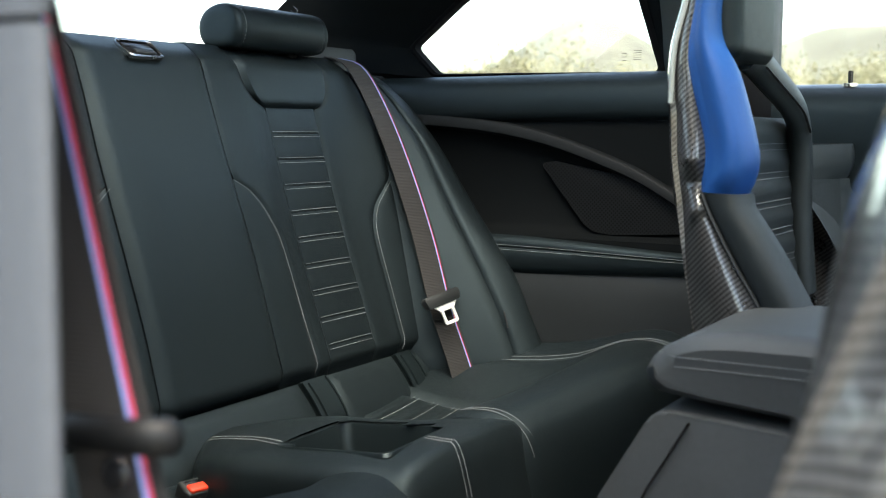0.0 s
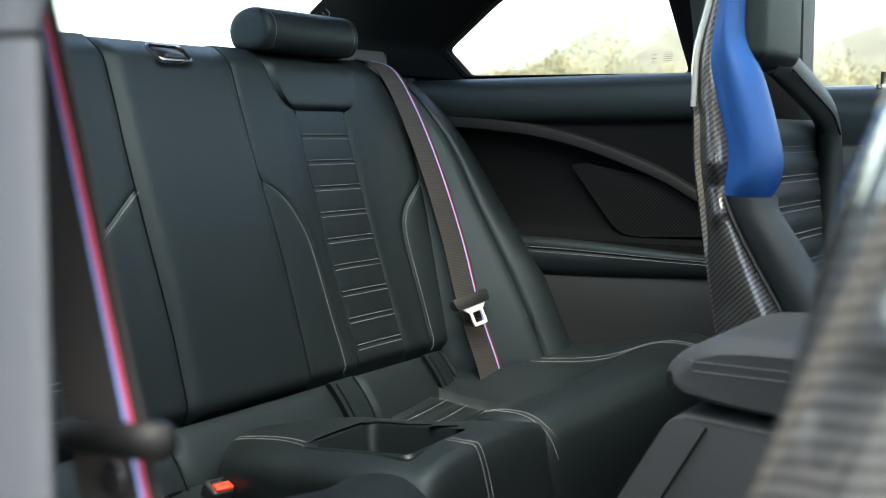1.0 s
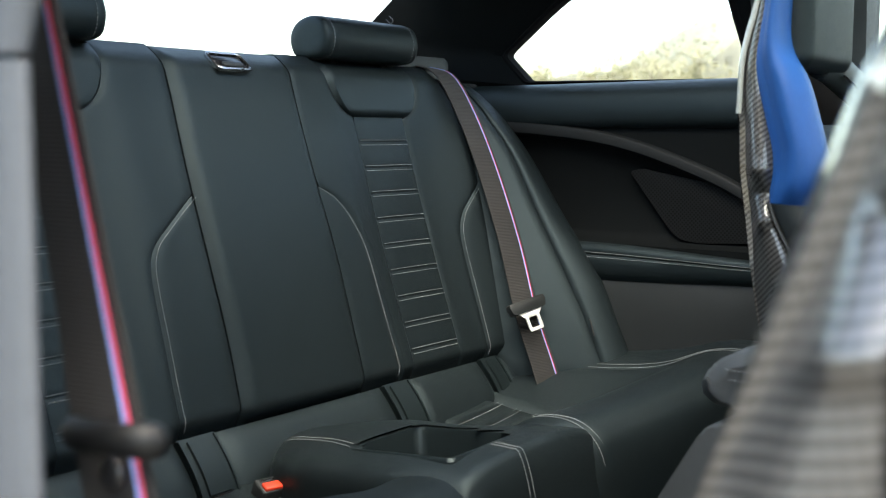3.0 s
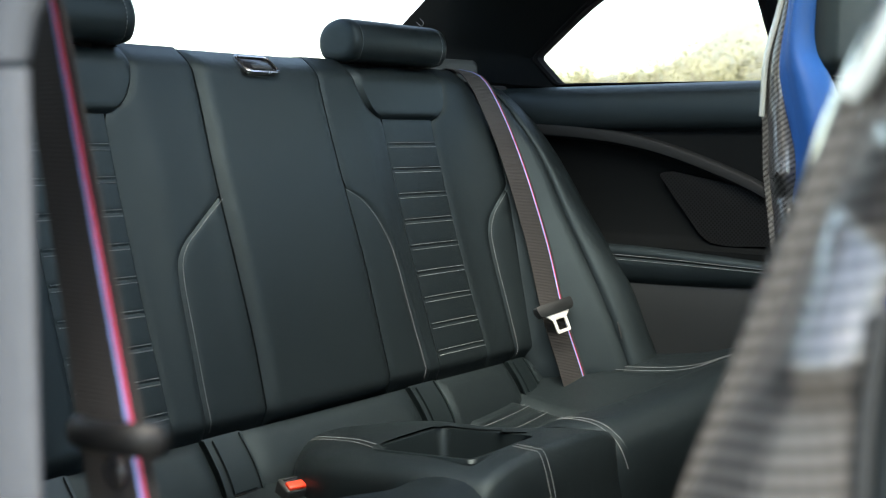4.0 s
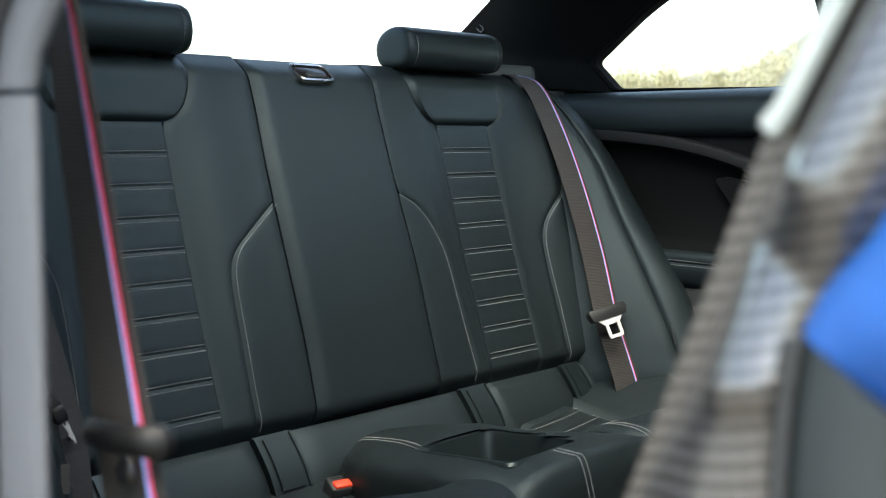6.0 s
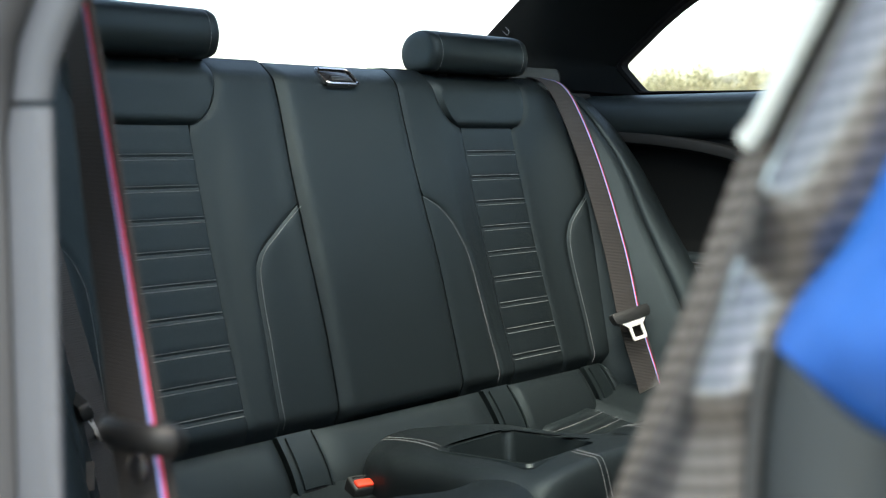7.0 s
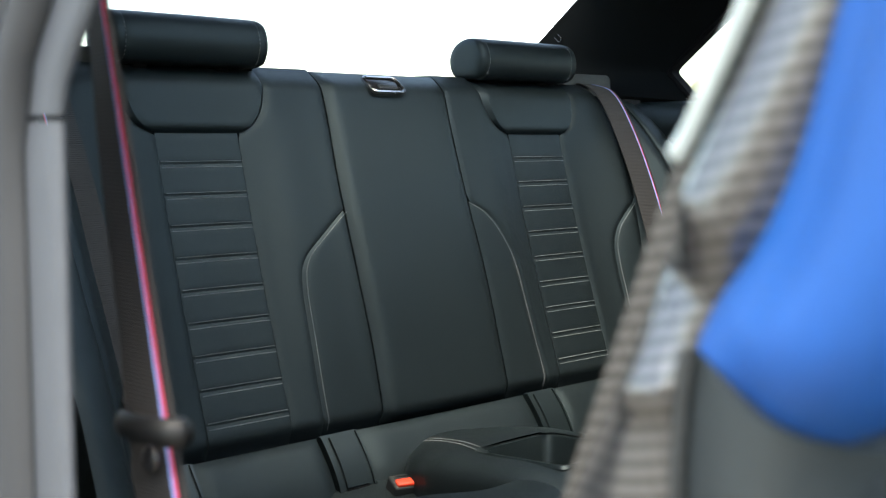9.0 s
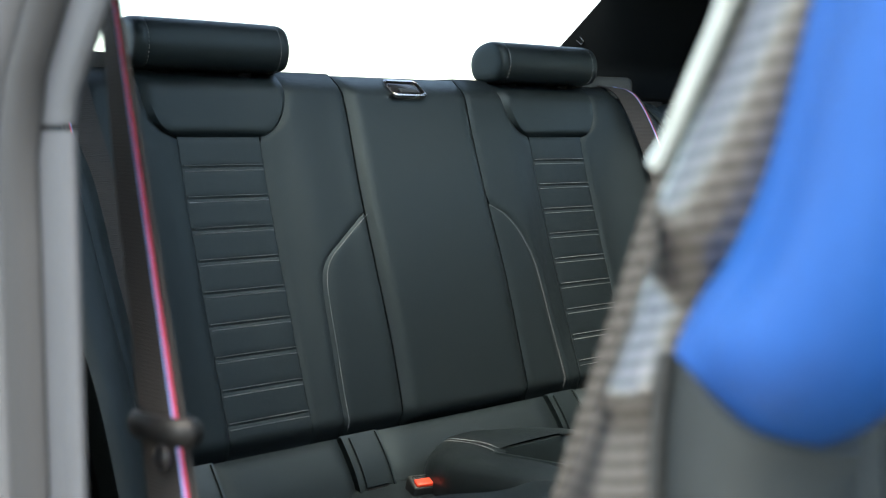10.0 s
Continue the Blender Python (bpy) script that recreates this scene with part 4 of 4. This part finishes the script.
def bucket_seat(strip_low, strip_high):
    """Carbon bucket seat: woven shell, coloured shoulder bolsters, leather sides and pleated back. Origin at a shoulder."""
    root = thing("bucket_seat", (0, 0, 0), "carbon-shell bucket seat with blue leather shoulder bolsters", "seat", "front seats")
    rear, front, bfront, sfront = table(REAR_EDGE), table(FRONT_EDGE), table(BLUE_FRONT), table(SIDE_FRONT)
    for sx in (1, -1):
        def at(x, y, z):
            return (x if sx > 0 else SEAT_W - x, y, z)
        high = 0.30 if sx > 0 else 0.05
        rows = []
        heights = [-0.45 + 0.38 * j / 16 for j in range(16)] + [-0.07 + 0.19 * j / 76 for j in range(77)] + [0.12 + (0.30 - 0.12) * j / 12 for j in range(1, 13)]
        for z in [h for h in heights if h <= high + 0.001]:
            a, b = front(z), rear(z)
            row = []
            for i in range(11):
                u = i / 10
                y = a + (b - a) * u
                row.append(at(0.004 - 0.006 * math.sin(math.pi * u * 0.8) + 0.014 * u ** 2 + shell_relief(y, z) * (0.35 + 0.65 * smoothstep(0.0, 0.25, u)) * (1 - smoothstep(0.5, 1.0, u)), y, z))
            for x, dy in ((0.013, 0.006), (0.024, 0.012), (0.040, 0.018), (0.062, 0.025), (0.085, 0.031), (0.13, 0.038), (0.20, 0.041), (0.2805, 0.042)):
                row.append(at(x, b + dy * (0.2 + 0.8 * smoothstep(-0.12, -0.01, z)), z))
            rows.append(row)
        part("shell", grid(rows, back=(0.004 * sx, -0.004, 0)), CARBON, root, "glossy woven carbon fibre shell half")
        # pale strip along the upper rear edge
        edge_line = []
        for j in range(13 if sx > 0 else 0):
            z = strip_low + (strip_high - strip_low) * j / 12
            edge_line.append(at(0.009, rear(z) + 0.002 + 0.002 * smoothstep(0.12, 0.0, j / 12), z))
        if sx > 0:
            part("pale_edge_strip", tube(edge_line, 0.0032, 8, 1.3), PALE_EDGE, root, "pale strip on the shell edge")
        # shoulder bolster
        rows = []
        for j in range(33):
            z = -0.010 + (high + 0.01) * j / 32
            a, b = front(max(z, -0.001)) - 0.001, bfront(z)
            row = []
            for i in range(13):
                u = i / 12
                p = pillow(min(u * 0.06, (j / 32) * 0.3 + 0.002), 0.03)
                x = -0.004 - 0.012 * math.sin(math.pi * min(u * 1.15, 1)) * p + 0.045 * max(u - 0.55, 0) ** 2 * 4
                row.append(at(x, a + (b - a) * min(u * 1.15, 1.0) + 0.004 * max(u - 0.87, 0) * 8, z + (0.010 - 0.002 * u) * (1 - j / 32)))
            row.append(at(0.075, a - 0.012, z))
            rows.append(row)
        part("shoulder_bolster", grid(rows, back=(0.02 * sx, 0.015, 0)), BLUE if sx > 0 else LEATHER_GREY, root, "blue leather shoulder bolster" if sx > 0 else "grey leather shoulder bolster")
        edge = [at(0.0005 + 0.045 * 0.35 ** 2, bfront(z) + 0.0045, z) for z in [0.035 + (high - 0.04) * k / 40 for k in range(41)]]
        if sx > 0:
            part("stitching", dashes(edge, (-1, -0.4, 0)), BLUE_WEB, root, "row of pale blue stitches")
        # leather side below
        rows = []
        for j in range(33):
            z = -0.45 + 0.449 * j / 32
            a, b = front(z) - 0.001, sfront(z)
            row = []
            for i in range(11):
                u = i / 10
                row.append(at(-0.003 - 0.008 * math.sin(math.pi * u) + 0.03 * max(u - 0.6, 0) ** 2 * 5, a + (b - a) * u, z))
            row.append(at(0.10, b - 0.02 + 0.06, z))
            rows.append(row)
        part("side_bolster", grid(rows, back=(0.02 * sx, 0.01, 0)), LEATHER_GREY, root, "dark grey leather side bolster")
        piping = [at(-0.0045, front(z) + 0.0015, z) for z in [-0.45 + 0.449 * k / 30 for k in range(31)]]
        part("piping", tube(piping, 0.0022, 6), STRIP, root)
    # padded back facing forwards, with pairs of stitches
    def pad_y(x, z):
        u = (x - 0.07) / (SEAT_W - 0.14)
        return 0.012 + 0.10 * z - 0.010 * (2 * u - 1) ** 4 + 0.002 * math.cos((z - 0.046) * 2 * math.pi / 0.0377)
    rows = []
    for j in range(89):
        z = -0.45 + 0.535 * j / 88
        row = []
        for i in range(37):
            u = i / 36
            x = 0.07 + (SEAT_W - 0.14) * u
            row.append((x, pad_y(x, z) + 0.03 * max(z - 0.075, 0) ** 2 * 900, z))
        rows.append(row)
    part("back_pad", grid(rows, back=(0, 0.02, 0)), LEATHER_GREY, root, "grey leather pleated seat back")
    for k in range(9):
        z = -0.2556 + 0.0377 * k
        for o in (-0.004, 0.004):
            line = [(0.085 + 0.39 * i / 20, pad_y(0.085 + 0.39 * i / 20, z + o) - 0.0010, z + o) for i in range(21)]
            part("stitching", dashes(line, (0, -1, 0)), THREAD, root, "row of light grey stitches")
    head = box((0.020, -0.025, 0.142), (0.178, 0.020, 0.42), 0.018, 5)
    part("head_pad", head, LEATHER, root, "black leather integrated head pad")
    part("head_pad_seam", tube([(0.030, -0.0205, 0.165), (0.032, -0.021, 0.26), (0.040, -0.021, 0.40)], 0.0016, 6), GLOSS, root)
    # padded arch from the head pad down to the outer shoulder, round an opening painted dark
    arch = [(0.120, 0.0, 0.160), (0.165, 0.0, 0.153), (0.235, 0.0, 0.136), (0.310, 0.0, 0.118), (0.365, 0.0, 0.102), (0.405, 0.0, 0.078), (0.425, 0.0, 0.035), (0.435, 0.0, -0.04), (0.440, -0.01, -0.16)]
    part("shoulder_arch", tube([lerp_rows([(k, *p) for k, p in enumerate(arch)], 8 * i / 40) for i in range(41)], 0.0165, 14, 1.5), LEATHER_GREY, root, "padded grey leather shoulder arch")
    part("arch_piping", tube([lerp_rows([(k, p[0] - 0.004, p[1] - 0.018, p[2] - 0.012) for k, p in enumerate(arch[1:6])], 4 * i / 20) for i in range(21)], 0.0016, 6), GLOSS, root)
    guide = frame_ring(0.012, 0.016, 0.003, 0.004, pose(0.080, 0.020, 0.112, 90, 0, 0), 0.004)
    part("belt_guide", guide, DARK_CHROME, root, "small chrome-edged black belt guide")
    # solid black box: the opening's shade is put in as colour
    part("opening_shade", box((0.03, 0.035, 0.04), (0.40, 0.05, 0.17), 0.006), DULL, root, "black box painted as shade in the seat-back opening")
    part("seat_pan", box((0.03, -0.52, -0.50), (0.53, 0.02, -0.40), 0.03, 4), LEATHER, root)
    return root


seat = bucket_seat(0.096, 0.30)
seat.matrix_basis = pose(0.080, -0.630, 0.862)
near_seat = bucket_seat(0.036, 0.105)
near_seat.matrix_basis = pose(-0.771, -0.999, 0.885, 29, 0, 0) @ Matrix.Scale(1.25, 4)
tagged(near_seat, "carbon-shell bucket seat with blue bolsters, folded forwards")


def front_armrest():
    root = thing("centre_console", (0, -0.8, 0.5), "grey leather front console with padded lid", "console")
    rows = []
    for k in range(25):
        x = -0.122 + 0.244 * k / 24
        e = min(x + 0.122, 0.122 - x)
        d = 0.014 * (1 - pillow(e, 0.022))
        row = []
        for y, top in ((-1.02, 0.742), (-0.90, 0.744), (-0.78, 0.745), (-0.72, 0.744), (-0.69, 0.741), (-0.668, 0.734), (-0.650, 0.724), (-0.638, 0.712), (-0.632, 0.700), (-0.634, 0.688), (-0.645, 0.680), (-0.70, 0.6745), (-0.85, 0.662), (-1.02, 0.648)):
            row.append((x, y - d * (1 if y > -0.66 else 0), top - d * (1 if top > 0.70 else -0.6)))
        rows.append(row)
    bm = grid(rows)
    bm.verts.ensure_lookup_table()
    bm.faces.new([bm.verts[i] for i in range(14)])
    bm.faces.new([bm.verts[24 * 14 + i] for i in range(14)])
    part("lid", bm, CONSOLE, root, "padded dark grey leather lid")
    for z in (0.7135, 0.7225):
        part("stitching", dashes([(-0.1225 if i < 16 else -0.1225 + 0.02 * (i - 15), -1.0 + 0.355 * min(i, 16) / 16, z - 0.004) for i in range(17)], (-1, 0, 0)), THREAD, root)
    body = rounded([(-0.650, 0.668), (-0.575, 0.54), (-0.545, 0.26), (-1.05, 0.26), (-1.05, 0.646)], [0.015, 0.05, 0, 0, 0], 5)
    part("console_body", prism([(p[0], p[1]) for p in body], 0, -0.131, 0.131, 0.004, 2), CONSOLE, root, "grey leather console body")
    part("console_seam", tube([(-0.1325, -0.685, 0.660), (-0.1325, -0.645, 0.59), (-0.1325, -0.620, 0.53), (-0.1325, -0.610, 0.45)], 0.0014, 6), GLOSS, root)
    return root


front_armrest()


# ---- far door, pillars, roof and glass ----
def far_side():
    root = thing("far_door", (0.75, -1.0, 0.3), "closed far front door with leather sill and window", "car door", "", "structure")
    sill = [(0.735, 0.998), (0.715, 1.000), (0.690, 0.995), (0.672, 0.980), (0.664, 0.955), (0.672, 0.90), (0.690, 0.80), (0.68, 0.60), (0.70, 0.30)]
    rows = []
    for j in range(25):
        y = -0.541 - 1.1 * j / 24
        rows.append([(x, y, z) for x, z in sill])
    part("door_card", grid(rows, back=(0.05, 0, 0)), LEATHER, root, "black leather door card")
    part("lock_pin", tube([(0.705, -0.655, 0.995), (0.705, -0.655, 1.022)], 0.004, 10), GLOSS, root, "small black door lock pin")
    part("pin_collar", tube([(0.705, -0.655, 0.998), (0.705, -0.655, 1.003)], 0.011, 14), CHROME, root)
    pane = new("window_pane", prism_mesh("window_pane", [(-0.541, 0.995), (-1.55, 0.985), (-1.30, 1.30), (-0.541, 1.34)], 0.722, 0.726))
    pane.parent, pane.visible_shadow = root, False
    pane.matrix_parent_inverse = root.matrix_basis.inverted()
    pillar = thing("far_pillar", (0.7, -0.47, 0.3), "grey trimmed far door pillar", "pillar", "", "structure")
    col = []
    for j in range(13):
        z = 0.30 + 1.06 * j / 12
        f = 0.02 * smoothstep(1.0, 1.3, z)
        col.append([(0.690 - f, -0.365 + f, z), (0.672 - f, -0.39, z), (0.668 - f, -0.45, z), (0.672 - f, -0.515, z), (0.69 - f, -0.538, z), (0.75, -0.538, z), (0.75, -0.365, z)])
    part("pillar_trim", grid(col, closed=True), LEATHER_GREY, pillar)
    return root


far_side()
ROOF = [(-1.9, 1.05), (-1.35, 1.345), (-0.8, 1.40), (-0.2, 1.385), (0.22, 1.33), (0.80, 1.06)]
rows = []
for j in range(13):
    y = -1.38 + 1.60 * j / 12
    z = lerp_rows(ROOF, y)[0]
    rows.append([(0.74 * math.sin(math.pi / 2 * k / 10), y, z - 0.11 * (abs(k) / 10) ** 4) for k in range(-10, 11)])
roof_mesh = grid(rows)
cut_light_opening(roof_mesh)
tagged(part("roof", roof_mesh, PAINT), "grey painted car roof", "roof", "", "structure")
for name, ys, lab in (("rear_screen", (0.24, 0.95), "clear sloping rear screen"), ("windscreen", (-1.90, -1.38), "clear sloping windscreen")):
    rows = []
    for j in range(9):
        y = ys[0] + (ys[1] - ys[0]) * j / 8
        z = lerp_rows(ROOF, y)[0] - 0.01 if y < 0.8 else 1.05
        rows.append([(0.60 * k / 6, y, z - 0.03 * (k / 6) ** 2) for k in range(-6, 7)])
    g = tagged(part(name, grid(rows, back=(0, 0, 0.004)), GLASS), lab, "window", "", "structure")
    g.visible_shadow = False
# unseen outer skins, added to keep stray light out of the thin trim
tagged(part("far_body_side", box((0.765, -2.2, 0.2), (0.90, 1.3, 1.005), 0.02, 3), PAINT), "grey painted far body side", "car body", "", "structure")
tagged(part("near_body_side", box((-0.95, -0.40, 0.2), (-0.88, 1.3, 1.0), 0.02, 3), PAINT), "grey painted body side behind the open door", "car body", "", "structure")
# unseen pane over the opening that was added to brighten the cabin
added_roof_pane = tagged(part("added_roof_pane", box((-0.46, -0.95, 1.408), (0.46, -0.0, 1.412)), GLASS), "clear pane over an unseen roof opening added for light", "window", "", "structure")
added_roof_pane.visible_shadow = False
tagged(part("tail_deck", box((-0.85, 0.76, 0.85), (0.85, 1.35, 1.0), 0.04, 4), PAINT), "grey painted boot lid behind the rear screen", "car body", "", "structure")
tagged(part("dashboard", box((-0.75, -2.1, 0.3), (0.75, -1.62, 0.95), 0.05, 4), PLASTIC), "dark dashboard", "dashboard", "", "structure")



def wheel():
    root = thing("car_wheel", (0, 0, 0), "dark alloy car wheel on a black tyre", "wheel", "car wheels")
    sec = [(0.0, 0.235), (0.10, 0.240), (0.125, 0.262), (0.125, 0.315), (0.105, 0.335), (-0.105, 0.335), (-0.125, 0.315), (-0.125, 0.262), (-0.10, 0.240)]
    rows = [[(x, r * math.cos(2 * math.pi * k / 48), r * math.sin(2 * math.pi * k / 48)) for k in range(48)] for x, r in sec + sec[:1]]
    part("tyre", grid(rows, closed=True), SEAL, root)
    rim = bmesh.new()
    for k in range(10):
        a = 2 * math.pi * k / 10
        c, d = Vector((0, math.cos(a), math.sin(a))), Vector((0, -math.sin(a), math.cos(a)))
        lo = [rim.verts.new(c * 0.05 + d * w + Vector((x, 0, 0))) for w, x in ((-0.025, 0.06), (0.025, 0.06), (0.025, 0.09), (-0.025, 0.09))]
        hi = [rim.verts.new(c * 0.236 + d * w + Vector((x, 0, 0))) for w, x in ((-0.012, 0.07), (0.012, 0.07), (0.012, 0.10), (-0.012, 0.10))]
        for i in range(4):
            rim.faces.new((lo[i], lo[(i + 1) % 4], hi[(i + 1) % 4], hi[i]))
    part("rim", rim, STRIP, root, "dark ten-spoke alloy rim")
    part("hub", tube([(0.0, 0, 0), (0.095, 0, 0)], 0.055, 20), STRIP, root)
    return root


spare = wheel()
spare.matrix_basis = pose(0.82, 0.62, 0.335)
for x, y, turn in ((-0.82, 0.62, 180), (0.82, -2.22, 0), (-0.82, -2.22, 180)):
    copy_thing(spare, pose(x, y, 0.335, 0, 0, turn))
hood = []
for j in range(17):
    y = -1.92 - 1.05 * j / 16
    z = 0.99 - 0.20 * (j / 16) ** 1.6
    hood.append([(0.90 * k / 10, y, z - 0.10 * (abs(k) / 10) ** 3) for k in range(-10, 11)])
tagged(part("hood", grid(hood, back=(0, 0, -0.25)), PAINT), "grey painted car hood", "car body", "", "structure")
# ---- outside: desert ground, hills and scrub ----
GROUND = material("dry_ground", (0.125, 0.117, 0.098), 0.95, grain=0.5, grain_scale=9, vary=0.3, vary_scale=0.2)
HILL = material("scrub_hill", (0.130, 0.127, 0.096), 0.95, vary=0.45, vary_scale=0.05)
LEAF = material("yellow_green_scrub", (0.25, 0.235, 0.135), 0.8, vary=0.35, vary_scale=1.2)
LEAF_DULL = material("grey_green_scrub", (0.195, 0.194, 0.135), 0.8, vary=0.35, vary_scale=1.2)
TWIG = material("dry_twigs", (0.20, 0.16, 0.11), 0.9, vary=0.3)
rows = []
for j in range(41):
    r = 0.5 * (1.26 ** j)
    rows.append([(r * math.cos(2 * math.pi * k / 48), r * math.sin(2 * math.pi * k / 48), 0.0 if r < 6 else 0.15 * noise.noise((r * math.cos(2 * math.pi * k / 48) / 9, r * math.sin(2 * math.pi * k / 48) / 9, 3))) for k in range(48)])
tagged(part("ground", grid(rows, closed=True), GROUND), "dry sandy desert ground", "ground", "", "structure")


def hills():
    rows = []
    for j in range(15):
        v = j / 14
        row = []
        for k in range(241):
            a = radians(-40 + 200 * k / 240)
            r = 260 + 240 * v
            deg = math.degrees(a)
            peak = 19 * math.exp(-((deg - 23.0) / 4.0) ** 2) + 15 * smoothstep(20, 10, deg)
            low = 1 - 0.85 * smoothstep(34, 43, deg)
            n = noise.fractal((math.cos(a) * 9, math.sin(a) * 9, v * 2.0), 0.8, 2.1, 5)
            h = ((19 + peak) * low + 3.5 * n) * math.sin(math.pi * min(v * 1.05, 1)) ** 0.8 - 1.5
            row.append((r * math.cos(a), r * math.sin(a), h))
        rows.append(row)
    return tagged(part("hills", grid(rows), HILL), "hazy scrub-covered desert hills", "hills", "", "structure")


hills()
rng = random.Random(4)


def scrub(leaf, spread, tall, dense):
    """One desert bush: bent stems and many small leaves in uneven clumps."""
    root = thing("desert_bush", (0, 0, 0), "dry yellow-green desert bush on sandy ground", "bush", "bushes")
    bm = bmesh.new()
    stems = bmesh.new()
    for _ in range(9):
        a, lean = rng.uniform(0, 2 * math.pi), rng.uniform(0.15, 0.8)
        h = tall * rng.uniform(0.6, 1.0)
        tip = Vector((math.cos(a) * lean * spread, math.sin(a) * lean * spread, h))
        mid = tip * 0.5 + Vector((rng.uniform(-0.1, 0.1), rng.uniform(-0.1, 0.1), 0.08 * h))
        t = tube([(0, 0, 0), mid * 0.6, mid, tip], 0.018, 5)
        me = bpy.data.meshes.new("tmp")
        t.to_mesh(me)
        t.free()
        stems.from_mesh(me)
        bpy.data.meshes.remove(me)
        for _ in range(dense):
            c = mid.lerp(tip, rng.uniform(0.0, 1.1)) + Vector([rng.gauss(0, 0.16 * spread) for _ in range(3)])
            c.z = max(c.z, 0.06)
            d, e = Vector([rng.gauss(0, 1) for _ in range(3)]).normalized(), Vector([rng.gauss(0, 1) for _ in range(3)]).normalized()
            s = rng.uniform(0.03, 0.065)
            bm.faces.new([bm.verts.new(c + p) for p in (-d * s, e * s * 0.5, d * s, -e * s * 0.5)])
    part("stems", stems, TWIG, root)
    part("foliage", bm, leaf, root, smooth=False)
    return root


kinds = [scrub(LEAF, 1.1, 1.9, 230), scrub(LEAF_DULL, 0.9, 1.5, 210), scrub(LEAF, 1.4, 2.5, 260)]
for i, b in enumerate(kinds):
    b.matrix_basis = pose(30 + 9 * i, 6 + 5 * i, 0)
for i in range(290):
    a = radians(rng.uniform(-14, 37.5))
    r = 42 * math.exp(rng.uniform(0, 1.3))
    s = rng.uniform(0.9, 1.6) * (1 + r / 220)
    copy_thing(kinds[i % 3], pose(r * math.cos(a), r * math.sin(a), -0.05, 0, 0, rng.uniform(0, 360)) @ Matrix.Diagonal((s, s, s * rng.uniform(0.8, 1.2), 1)))
